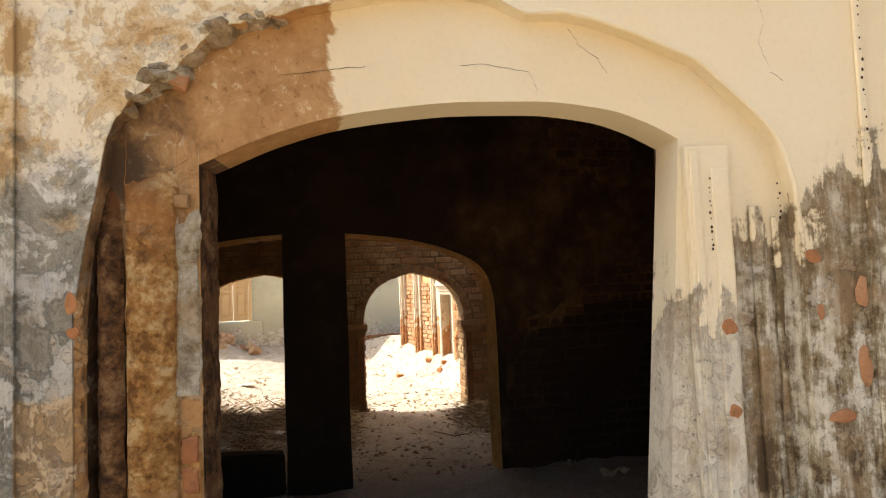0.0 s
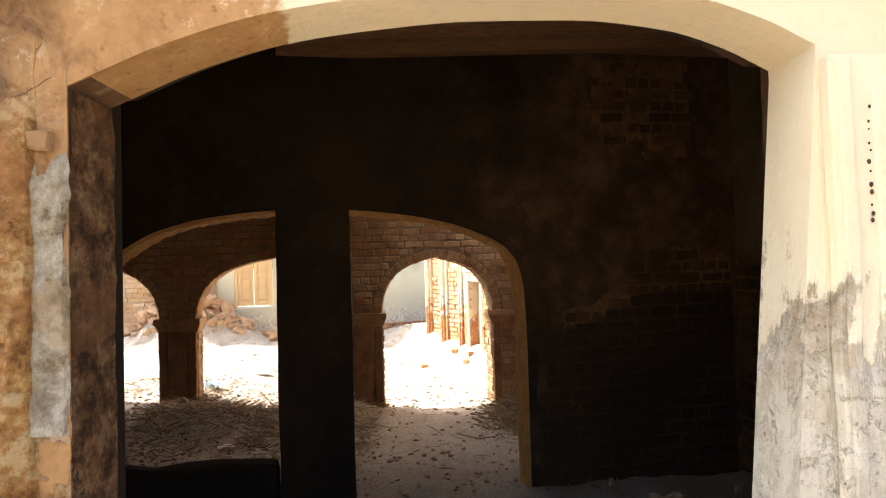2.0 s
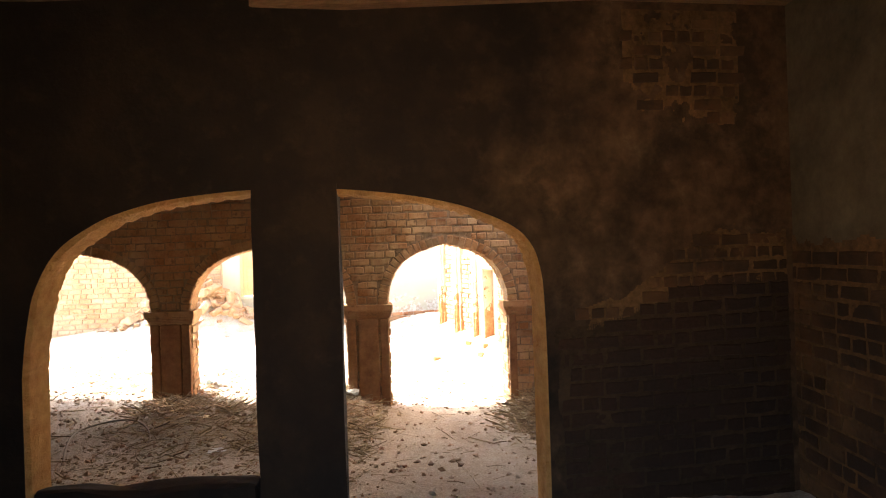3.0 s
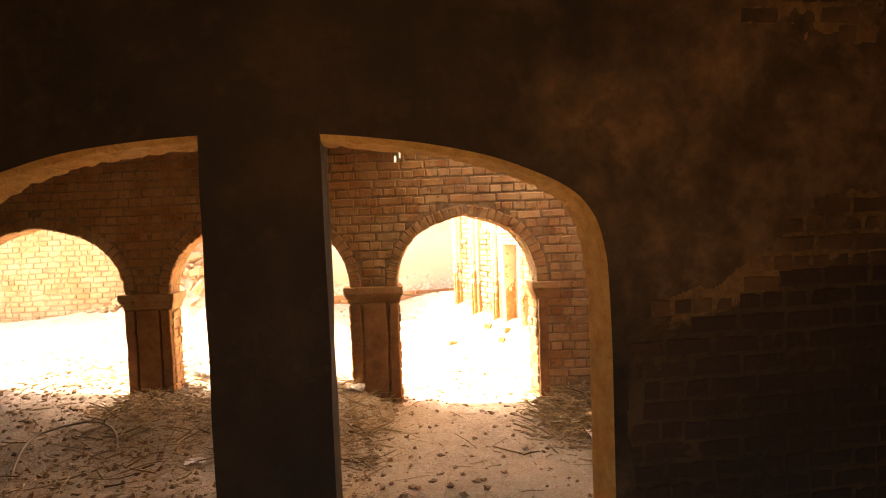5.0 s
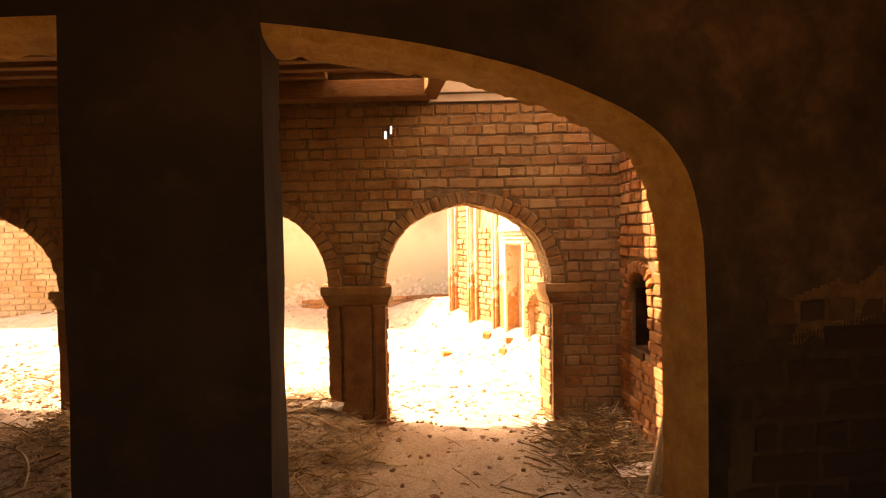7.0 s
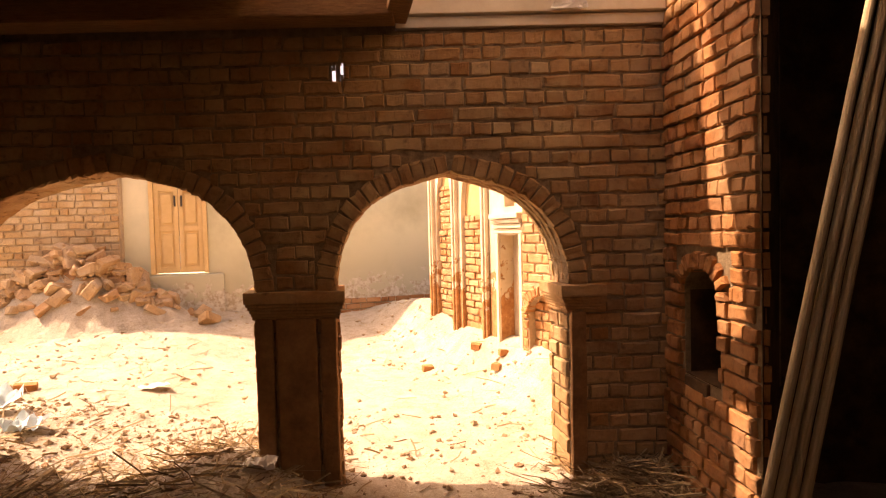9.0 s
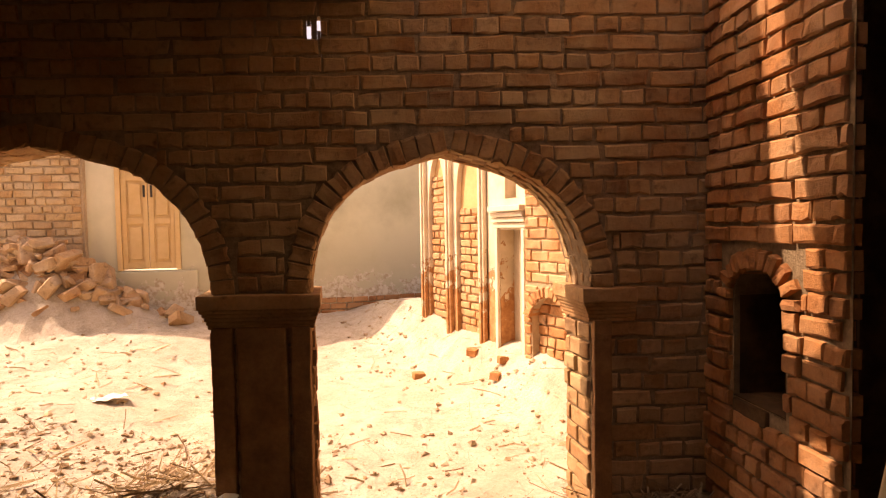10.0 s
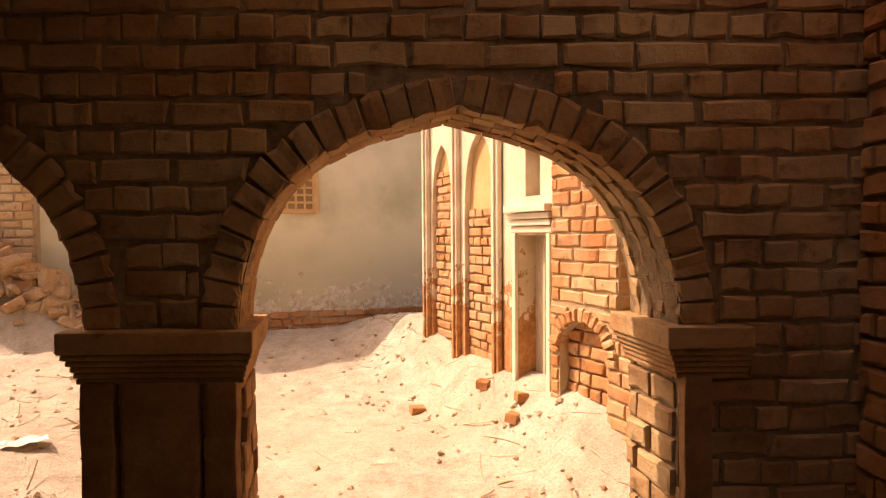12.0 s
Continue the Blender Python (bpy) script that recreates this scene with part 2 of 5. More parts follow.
def yard_render():
    """Cement render, stained, with salts and peeling near the ground."""
    m, nt, b = material("stained_yard_render", 0.88)
    p = place(nt)
    x, y, z = axes(nt, p)
    big = noise_of(nt, p, 0.8, 6, 0.6)
    mid = noise_of(nt, p, 5, 8, 0.7)
    col = ramp(nt, big, [(0.36, (0.50, 0.47, 0.31)), (0.5, (0.64, 0.61, 0.43)), (0.62, (0.74, 0.69, 0.50))])
    damp = maths(nt, "ADD", maths(nt, "SUBTRACT", 0.85, z), maths(nt, "MULTIPLY", maths(nt, "SUBTRACT", big, 0.5), 2.0))
    col = mix(nt, maths(nt, "MULTIPLY", grey(nt, damp, -0.3, 0.3), 0.45), col, (0.34, 0.32, 0.23))
    salt = maths(nt, "ADD", maths(nt, "SUBTRACT", 0.42, z), maths(nt, "MULTIPLY", maths(nt, "SUBTRACT", mid, 0.52), 2.2))
    peel = grey(nt, salt, 0.0, 0.06)
    col = mix(nt, peel, col, ramp(nt, noise_of(nt, p, 14, 5), [(0.4, (0.44, 0.36, 0.25)), (0.56, (0.64, 0.60, 0.50))]))
    nt.links.new(col, b.inputs["Base Color"])
    bump(nt, b, maths(nt, "SUBTRACT", mid, maths(nt, "MULTIPLY", peel, 0.4)), 0.5, 0.012)
    return m


def patchy_lime():
    """Lime plaster that has come off in patches down to the brick."""
    m, nt, b = material("patchy_lime", 0.88)
    p = place(nt)
    x, y, z = axes(nt, p)
    mid = noise_of(nt, p, 7, 8, 0.68)
    lime = ramp(nt, noise_of(nt, p, 3.5, 5), [(0.35, (0.56, 0.45, 0.31)), (0.65, (0.72, 0.63, 0.48))])
    bare = ramp(nt, noise_of(nt, p, 16, 5), [(0.35, (0.34, 0.15, 0.06)), (0.65, (0.52, 0.27, 0.12))])
    fall = maths(nt, "ADD", maths(nt, "MULTIPLY", maths(nt, "SUBTRACT", mid, 0.5), 3.0), maths(nt, "SUBTRACT", 0.55, z))
    off = grey(nt, fall, -0.04, 0.04)
    nt.links.new(mix(nt, off, lime, bare), b.inputs["Base Color"])
    bump(nt, b, maths(nt, "SUBTRACT", maths(nt, "MULTIPLY", mid, 0.5), maths(nt, "MULTIPLY", off, 0.5)), 0.8, 0.02)
    return m


def jamb_coat(name, tones, stain, patch, much):
    """Decayed render in hard-edged flakes: four tones by height of the flake, patches and near-black stains."""
    m, nt, b = material(name, 0.93)
    p = place(nt)
    big, mid, fine = noise_of(nt, p, 3.4, 5, 0.6, 0.6), noise_of(nt, p, 10, 7, 0.7, 0.1), noise_of(nt, p, 42, 8, 0.75)
    f = maths(nt, "ADD", maths(nt, "MULTIPLY", mid, 0.7), maths(nt, "MULTIPLY", fine, 0.3))
    col = ramp(nt, f, list(zip((0.42, 0.475, 0.525, 0.575), tones)))
    col = mix(nt, grey(nt, big, 0.53, 0.57), col, mix(nt, 0.6, col, patch))
    dark = noise_of(nt, p, 7.0, 8, 0.72, 0.15)
    col = mix(nt, maths(nt, "MULTIPLY", grey(nt, dark, 0.55 - much, 0.66 - much), 0.7, True), col, stain)
    nt.links.new(col, b.inputs["Base Color"])
    bump(nt, b, maths(nt, "ADD", mid, maths(nt, "MULTIPLY", fine, 0.6)), 1.0, 0.03)
    return m


BRICK = brick_material("old_brick", [(0.37, 0.195, 0.085), (0.45, 0.25, 0.108), (0.23, 0.115, 0.052), (0.51, 0.33, 0.17), (0.37, 0.195, 0.09), (0.33, 0.155, 0.058), (0.44, 0.25, 0.11)], dust=(0.52, 0.38, 0.205), dusty=0.8)
BRICK_FAR = brick_material("old_brick_joined", [(0.38, 0.20, 0.09), (0.47, 0.26, 0.115), (0.35, 0.175, 0.07)], dust=(0.52, 0.38, 0.21), dusty=0.65, rand=False)
BRICK_ORANGE = brick_material("orange_brick", [(0.42, 0.17, 0.06), (0.50, 0.22, 0.085), (0.45, 0.19, 0.07), (0.36, 0.14, 0.055)], dust=(0.55, 0.38, 0.22), dusty=0.45)
BRICK_FACADE = brick_material("peach_brick", [(0.50, 0.235, 0.095), (0.58, 0.30, 0.135), (0.46, 0.20, 0.08), (0.60, 0.36, 0.19)], dust=(0.60, 0.44, 0.27), dusty=0.6)
BRICK_PALE = brick_material("sun_bleached_brick", [(0.56, 0.36, 0.18), (0.62, 0.43, 0.23), (0.51, 0.30, 0.14)], dust=(0.63, 0.52, 0.35), dusty=0.55, rand=False)
BRICK_SOOT_SHADED = brick_material("sooty_shaded_brick", [(0.033, 0.015, 0.007), (0.047, 0.02, 0.009), (0.027, 0.013, 0.006), (0.058, 0.026, 0.011)], dust=(0.06, 0.034, 0.014), dusty=0.4, soot=0.6)
BRICK_YARD = brick_material("yard_brick", [(0.56, 0.36, 0.17), (0.63, 0.44, 0.23), (0.52, 0.31, 0.14), (0.66, 0.50, 0.30)], dust=(0.64, 0.53, 0.36), dusty=0.6)
MORTAR = mortar_material("mud_mortar", (0.12, 0.075, 0.038), (0.40, 0.29, 0.175))
MORTAR_PALE = mortar_material("lime_mortar", (0.36, 0.26, 0.155), (0.54, 0.41, 0.27))
MORTAR_SOOT_SHADED = mortar_material("sooty_shaded_mortar", (0.025, 0.015, 0.007), (0.085, 0.048, 0.020))
MORTAR_RUST = mortar_material("ochre_mortar", (0.05, 0.027, 0.010), (0.24, 0.125, 0.042))
LIMEWASH = facade_plaster()
SOOT = soot_plaster()
EARTH = ground_material()
FACADE_LIME = patchy_lime()
YARD_RENDER = yard_render()
WHITE_LIME = plain_material("old_white_plaster", (0.60, 0.50, 0.36), (0.74, 0.66, 0.52), 5, 0.85, 0.4, 0.006)
OCHRE = plain_material("ochre_plaster", (0.52, 0.31, 0.13), (0.64, 0.43, 0.22), 5, 0.85)
TIMBER = plain_material("weathered_timber", (0.17, 0.08, 0.032), (0.40, 0.22, 0.095), 7, 0.8, 0.6, 0.008, (1.5, 14, 14))
TIMBER_PALE = plain_material("pale_bamboo", (0.42, 0.31, 0.17), (0.68, 0.54, 0.34), 7, 0.7, 0.5, 0.006, (12, 12, 1.2))
DOOR_PAINT = plain_material("faded_yellow_paint", (0.62, 0.42, 0.19), (0.72, 0.52, 0.27), 4, 0.6, 0.2, 0.003)
OLD_DOOR = plain_material("bleached_door_wood", (0.42, 0.33, 0.22), (0.60, 0.50, 0.36), 6, 0.8, 0.4, 0.004, (10, 10, 1.5))
IRON = plain_material("dark_iron", (0.03, 0.025, 0.02), (0.07, 0.06, 0.05), 20, 0.6)
STRAW = brick_material("dry_straw", [(0.24, 0.15, 0.07), (0.50, 0.37, 0.20), (0.15, 0.09, 0.045), (0.60, 0.48, 0.29), (0.36, 0.24, 0.12)], dusty=0.2, rand=False)
STRAW_PALE = plain_material("bleached_straw", (0.44, 0.34, 0.20), (0.64, 0.53, 0.35), 12, 0.9)
CLOD = brick_material("rubble_chip", [(0.20, 0.12, 0.06), (0.38, 0.26, 0.15), (0.20, 0.11, 0.06), (0.55, 0.45, 0.32), (0.36, 0.17, 0.08)], rand=False)
STONE = brick_material("rubble_stone", [(0.46, 0.28, 0.14), (0.55, 0.39, 0.23), (0.42, 0.22, 0.10), (0.52, 0.34, 0.18)], dust=(0.55, 0.44, 0.30), dusty=0.6)
JAMB_LIME = jamb_coat("flaked_grey_whitewash", ((0.24, 0.17, 0.085), (0.42, 0.34, 0.215), (0.50, 0.43, 0.30), (0.64, 0.57, 0.42)), (0.17, 0.12, 0.065), (0.48, 0.34, 0.18), 0.02)
MUD_BRICK = brick_material("mud_smeared_brick", [(0.24, 0.115, 0.045), (0.34, 0.18, 0.075), (0.20, 0.09, 0.036), (0.38, 0.24, 0.11)], dust=(0.36, 0.22, 0.10), dusty=1.0)
BOUNCE_LIT_MUD = plain_material("bounce_lit_mud", (0.46, 0.20, 0.045), (0.74, 0.42, 0.13), 9, 0.92, 1.0, 0.02, (1.5, 1.5, 1.5))
RUST_BRICK = brick_material("rusty_bare_brick", [(0.16, 0.068, 0.020), (0.22, 0.10, 0.03), (0.10, 0.045, 0.015), (0.28, 0.14, 0.045), (0.18, 0.078, 0.024)], dust=(0.20, 0.10, 0.035), dusty=0.35, soot=0.8)
JAMB_MUD = jamb_coat("stained_earth_render", ((0.20, 0.09, 0.022), (0.38, 0.185, 0.05), (0.50, 0.27, 0.082), (0.64, 0.44, 0.20)), (0.11, 0.052, 0.016), (0.42, 0.19, 0.06), -0.02)
SHAFT_MUD = jamb_coat("dark_earth_render", ((0.055, 0.026, 0.010), (0.13, 0.062, 0.022), (0.22, 0.11, 0.04), (0.34, 0.20, 0.09)), (0.03, 0.018, 0.01), (0.25, 0.115, 0.04), 0.02)
OCHRE_SHADED = plain_material("shaded_ochre", (0.30, 0.19, 0.09), (0.40, 0.27, 0.14), 9, 0.9)
PALE_CHIP = brick_material("pale_yard_chip", [(0.44, 0.31, 0.18), (0.58, 0.45, 0.29), (0.40, 0.22, 0.10), (0.62, 0.52, 0.37), (0.50, 0.36, 0.21)], rand=False)
BROWN_COAT = plain_material("brown_brick_dust_coat", (0.17, 0.08, 0.035), (0.34, 0.18, 0.08), 8, 0.93, 0.7, 0.01)
CRACK = plain_material("dark_crack", (0.05, 0.03, 0.018), (0.09, 0.055, 0.03), 30, 0.95)
PAPER = plain_material("white_paper", (0.70, 0.67, 0.60), (0.82, 0.80, 0.74), 9, 0.7)
PLASTIC = plain_material("pale_blue_plastic", (0.35, 0.50, 0.55), (0.70, 0.76, 0.76), 9, 0.35)
SMOKY = plain_material("smoky_plaster", (0.07, 0.05, 0.026), (0.20, 0.145, 0.075), 2.4, 0.9, 0.5, 0.01)
HOSE = plain_material("dusty_hose", (0.20, 0.15, 0.10), (0.40, 0.32, 0.22), 14, 0.7)


# ---------------------------------------------------------------- helpers of this scene
def mesh_of(name, bm, mat):
    me = bpy.data.meshes.new(name)
    bmesh.ops.recalc_face_normals(bm, faces=bm.faces)
    bm.to_mesh(me)
    bm.free()
    me.materials.append(mat)
    return me


def part(name, bm, mat, parent=None, label=""):
    ob = new(name, mesh_of(name, bm, mat))
    ob.parent = parent
    return tagged(ob, label)


def box(bm, x0, x1, y0, y1, z0, z1, m=None, bevel=0.0):
    r = bmesh.ops.create_cube(bm, size=1.0)["verts"]
    t = Matrix.Translation(((x0 + x1) / 2, (y0 + y1) / 2, (z0 + z1) / 2)) @ Matrix.Diagonal((x1 - x0, y1 - y0, z1 - z0, 1))
    bmesh.ops.transform(bm, matrix=(m or Matrix()) @ t, verts=r)
    if bevel:
        es = list({e for v in r for e in v.link_edges})
        bmesh.ops.bevel(bm, geom=es, offset=bevel, segments=2, affect="EDGES", profile=0.6)


def boxed(name, x0, x1, y0, y1, z0, z1, mat, parent=None, label="", bevel=0.004):
    bm = bmesh.new()
    box(bm, x0, x1, y0, y1, z0, z1, None, bevel)
    return part(name, bm, mat, parent, label)


def quad(bm, *pts):
    bm.faces.new([bm.verts.new(p) for p in pts])


def interp(profile):
    xs, zs = [p[0] for p in profile], [p[1] for p in profile]
    return lambda x: float(np.interp(x, xs, zs))


def flowing(profile):
    """A smooth curve through points (x, z), with no overshoot."""
    xs, zs = np.array([p[0] for p in profile]), np.array([p[1] for p in profile])
    dx, dz = np.diff(xs), np.diff(zs)
    d = dz / dx
    m = np.concatenate(([d[0]], np.where(d[:-1] * d[1:] > 0, 2 * d[:-1] * d[1:] / np.where(d[:-1] + d[1:] == 0, 1, d[:-1] + d[1:]), 0.0), [d[-1]]))

    def curve(x):
        x = min(max(x, xs[0]), xs[-1])
        i = min(int(np.searchsorted(xs, x, side="right")) - 1, len(dx) - 1)
        t = (x - xs[i]) / dx[i]
        return float(zs[i] * (1 + 2 * t) * (1 - t) ** 2 + zs[i + 1] * t * t * (3 - 2 * t) + dx[i] * (m[i] * t * (1 - t) ** 2 - m[i + 1] * t * t * (1 - t)))
    return curve


def band_wall(bm, segs, top, y0, y1, wob=0.0):
    """A wall from y0 to y1 made of strips (xa, za, xb, zb): each runs from its underside up to top."""
    last = None
    for xa, za, xb, zb in segs:
        quad(bm, (xa, y0, za), (xb, y0, zb), (xb, y0, top), (xa, y0, top))
        quad(bm, (xb, y1, zb), (xa, y1, za), (xa, y1, top), (xb, y1, top))
        quad(bm, (xa, y1, za), (xb, y1, zb), (xb, y0, zb), (xa, y0, za))
        quad(bm, (xa, y0, top), (xb, y0, top), (xb, y1, top), (xa, y1, top))
        if last is None or abs(last - za) > 1e-6:
            lo = top if last is None else last
            quad(bm, (xa, y0, za), (xa, y0, lo), (xa, y1, lo), (xa, y1, za))
        last = zb
    quad(bm, (xb, y0, zb), (xb, y1, zb), (xb, y1, top), (xb, y0, top))
    bmesh.ops.remove_doubles(bm, verts=bm.verts, dist=1e-5)


def strips(x0, x1, base, openings):
    """Strips for band_wall: openings are (xl, xr, curve, steps)."""
    out, at = [], x0
    for xl, xr, curve, n in openings:
        out.append((at, base, xl, base))
        for i in range(n):
            u0, u1 = i / n, (i + 1) / n
            a = xl + (xr - xl) * (0.5 - 0.5 * math.cos(math.pi * u0))
            b = xl + (xr - xl) * (0.5 - 0.5 * math.cos(math.pi * u1))
            out.append((a, curve(a), b, curve(b)))
        at = xr
    out.append((at, base, x1, base))
    return out


def pointed(xl, xr, spring, apex, ax=None):
    ax = (xl + xr) / 2 if ax is None else ax

    def curve(x):
        u = min(1.0, (ax - x) / (ax - xl) if x < ax else (x - ax) / (xr - ax))
        return spring + (apex - spring) * (0.76 * math.sqrt(max(0.0, 1 - u ** 3.8)) + 0.24 * (1 - u))
    return curve


# ---------------------------------------------------------------- bricks
rng = random.Random(7)


def brick_mesh(name, mat, seed):
    """A worn brick 1 x 1 x 1 in local units: x wide, z high, its face towards -y."""
    r = random.Random(seed)
    j = lambda a: r.uniform(-a, a)
    verts, faces = [], []
    chipped = {r.randrange(6): r.uniform(0.04, 0.14), r.randrange(6): r.uniform(0.02, 0.09)}
    for y, sx, sz, amp in ((0.5, 0.5, 0.5, 0.0), (-0.38, 0.5, 0.5, 0.014), (-0.5, 0.455, 0.385, 0.028)):
        for k, (cx, cz) in enumerate(((-1, -1), (0, -1), (1, -1), (1, 1), (0, 1), (-1, 1))):
            c = chipped.get(k, 0.0) if y < 0 else 0.0
            verts.append((cx * (sx - c * 0.5) + j(amp), y + (j(0.05) if y < 0 else 0) + (c * 0.5 if y < -0.4 else 0), cz * (sz - c) + j(amp * 2.0)))
    for k in (0, 6):
        for i in range(6):
            n = (i + 1) % 6
            faces.append((k + i, k + n, k + 6 + n, k + 6 + i))
    faces.append((12, 13, 16, 17))
    faces.append((13, 14, 15, 16))
    me = bpy.data.meshes.new(name)
    me.from_pydata(verts, [], faces)
    me.materials.append(mat)
    return me


def lay(pieces, parent, mat, joined_mat, near, name="brick"):
    """Lays bricks (matrices with scale, in the parent's space): those for which near() holds are objects, the rest one mesh."""
    kinds = [brick_mesh(name, mat, 11 + i) for i in range(14)]
    verts, faces = [], []
    count = 0
    for i, m in enumerate(pieces):
        k = kinds[rng.randrange(14)]
        if near(m.translation) and count < 300:
            count += 1
            ob = new(name, k)
            ob.parent = parent
            ob.matrix_basis = m
        else:
            at = len(verts)
            verts += [tuple(m @ v.co) for v in k.vertices]
            faces += [tuple(at + v for v in p.vertices) for p in k.polygons]
    if faces:
        me = bpy.data.meshes.new("brickwork")
        me.from_pydata(verts, [], faces)
        me.materials.append(joined_mat)
        ob = new("brickwork", me)
        ob.parent = parent
        tagged(ob, "", "", "", "stuff")


def brick_at(x, y, z, w, d, h, rx=0.0, ry=0.0, rz=0.0):
    """The matrix of a brick whose face centre is at x, y, z, looking to -y before it is turned by rz."""
    turn = Euler((rx, ry, rz)).to_matrix().to_4x4()
    return Matrix.Translation((x, y, z)) @ turn @ Matrix.Translation((0, d / 2, 0)) @ Matrix.Diagonal((w, d, h, 1))


def courses(x0, x1, z0, z1, holes=None, course=0.095, length=0.238, joint=0.014, y=0.0, d=0.05, jut=0.006, headers=False):
    """Bricks of a wall's face in running bond, or with every other course of headers. holes(za, zb): spans of x that are left free in that course."""
    out, row, z = [], 0, z0
    full = length
    while z + course * 0.6 < z1:
        h = min(course, z1 - z)
        spans, at = [], x0
        for a, b in sorted(holes(z, z + h) if holes else []):
            if a > at:
                spans.append((at, min(a, x1)))
            at = max(at, b)
        if at < x1:
            spans.append((at, x1))
        length = full * 0.5 if headers and row % 2 else full
        phase = (row % 2) * length * 0.5 + rng.uniform(-0.03, 0.03)
        for a, b in spans:
            k = math.floor((a - phase) / length)
            while True:
                p, q = max(a, k * length + phase), min(b, (k + 1) * length + phase)
                k += 1
                if p >= b:
                    break
                cut = [(p, q)]
                if q - p > 0.2 and rng.random() < (0.10 if headers else 0.22):
                    c = (p + q) / 2
                    cut = [(p, c), (c, q)]
                for p, q in cut:
                    if q - p < 0.035:
                        continue
                    g = joint * rng.uniform(0.5, 1.5)
                    c = (p + q) / 2
                    sag = 0.010 * noise.noise((c * 0.9, z * 0.8, 6.0)) + 0.004 * noise.noise((c * 3.5, z * 3.0, 2.0))
                    out.append(brick_at(c + rng.uniform(-0.003, 0.003), y - rng.uniform(-0.4, 1) * jut, z + h / 2 + sag + rng.uniform(-0.003, 0.003), q - p - g, d, (h - g) * rng.uniform(0.92, 1.03),
                                        rng.uniform(-0.03, 0.03), rng.uniform(-0.018, 0.018), rng.uniform(-0.02, 0.02)))
        z += course
        row += 1
    return out


def ring(curve, xl, xr, spring, depth, y, d, n, joint=0.007):
    """Voussoirs round an arch: n stones, each from the curve outwards by depth. Returns matrices and the outer curve as points."""
    ts = np.linspace(0, math.pi, 400)
    px = [xl + (xr - xl) * (0.5 - 0.5 * math.cos(t)) for t in ts]
    pts = [(x, curve(x)) for x in px]
    pts = [(xl, spring)] + pts + [(xr, spring)]
    ln = np.concatenate(([0], np.cumsum([math.dist(p, q) for p, q in zip(pts, pts[1:])])))
    xs, zs = [p[0] for p in pts], [p[1] for p in pts]
    out, outer = [], []
    for i in range(n):
        a, b = ln[-1] * i / n, ln[-1] * (i + 1) / n
        xa, xb = np.interp(a, ln, xs), np.interp(b, ln, xs)
        za, zb = np.interp(a, ln, zs), np.interp(b, ln, zs)
        ang = math.atan2(zb - za, xb - xa)
        nx, nz = -math.sin(ang), math.cos(ang)
        cx, cz = (xa + xb) / 2 + nx * depth / 2, (za + zb) / 2 + nz * depth / 2
        wd = (b - a) * 1.07 - joint
        dd = depth * rng.uniform(0.94, 1.05)
        out.append(brick_at(cx, y - rng.uniform(0, 0.008), cz, wd, d, dd - 0.006, 0, -ang + rng.uniform(-0.025, 0.025), 0))
        outer.append((cx + nx * depth / 2, cz + nz * depth / 2))
    return out, outer


# ---------------------------------------------------------------- ground
def smooth(a, b, v):
    t = min(1.0, max(0.0, (v - a) / (b - a)))
    return t * t * (3 - 2 * t)


def hump(x, y, cx, cy, rx, ry):
    return math.exp(-((x - cx) / rx) ** 2 - ((y - cy) / ry) ** 2)


def ground_z(x, y):
    z = 0.0 - 0.16 * smooth(1.9, 2.6, y) - 0.06 * smooth(3.6, 4.8, y) - 0.22 * smooth(4.6, 6.6, y)
    z += 0.34 * smooth(10.9, 13.4, y) * smooth(9, 7, abs(x))
    z += 0.30 * hump(x, y, -1.45, 7.75, 0.55, 0.55) + 0.14 * hump(x, y, -2.5, 7.2, 0.7, 0.5) + 0.20 * hump(x, y, 1.05, 7.70, 0.50, 0.50)
    z += 0.30 * smooth(-2.0, -3.4, x) * smooth(5.6, 7.4, y) * smooth(13, 9, y) * 0.8
    z += 0.46 * smooth(0.15, 0.90, x + 0.5 * (y - 9.85)) * smooth(8.6, 9.5, y) * smooth(14, 12, y)
    z += 0.30 * smooth(-1.5, -4.5, x) * smooth(9.8, 12.2, y)
    far = smooth(12, 30, math.hypot(x, y - 6))
    bump_ = 0.035 * noise.noise((x * 1.7, y * 1.7, 0.3)) + 0.022 * noise.noise((x * 5.1, y * 5.1, 4.0)) + 0.012 * noise.noise((x * 13, y * 13, 9.0))
    if 1.2 < y:
        z += bump_ * smooth(1.2, 2.4, y)
    return z * (1 - far) - 0.2 * far


def lines(lo, hi, step, reach):
    mid = list(np.arange(lo, hi + step / 2, step))
    out, d = [], step
    a, b = [lo], [hi]
    while b[-1] < hi + reach:
        d *= 1.5
        a.append(a[-1] - d)
        b.append(b[-1] + d)
    return sorted(a[1:]) + mid + b[1:]


def make_ground():
    gx, gy = lines(-5.6, 2.6, 0.075, 1500), lines(-0.5, 13.2, 0.075, 1500)
    verts = [(x, y, ground_z(x, y)) for y in gy for x in gx]
    n = len(gx)
    faces = [(j * n + i, j * n + i + 1, (j + 1) * n + i + 1, (j + 1) * n + i) for j in range(len(gy) - 1) for i in range(n - 1)]
    me = bpy.data.meshes.new("ground")
    me.from_pydata(verts, [], faces)
    me.polygons.foreach_set("use_smooth", [True] * len(faces))
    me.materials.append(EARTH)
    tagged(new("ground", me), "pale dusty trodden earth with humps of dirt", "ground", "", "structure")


make_ground()

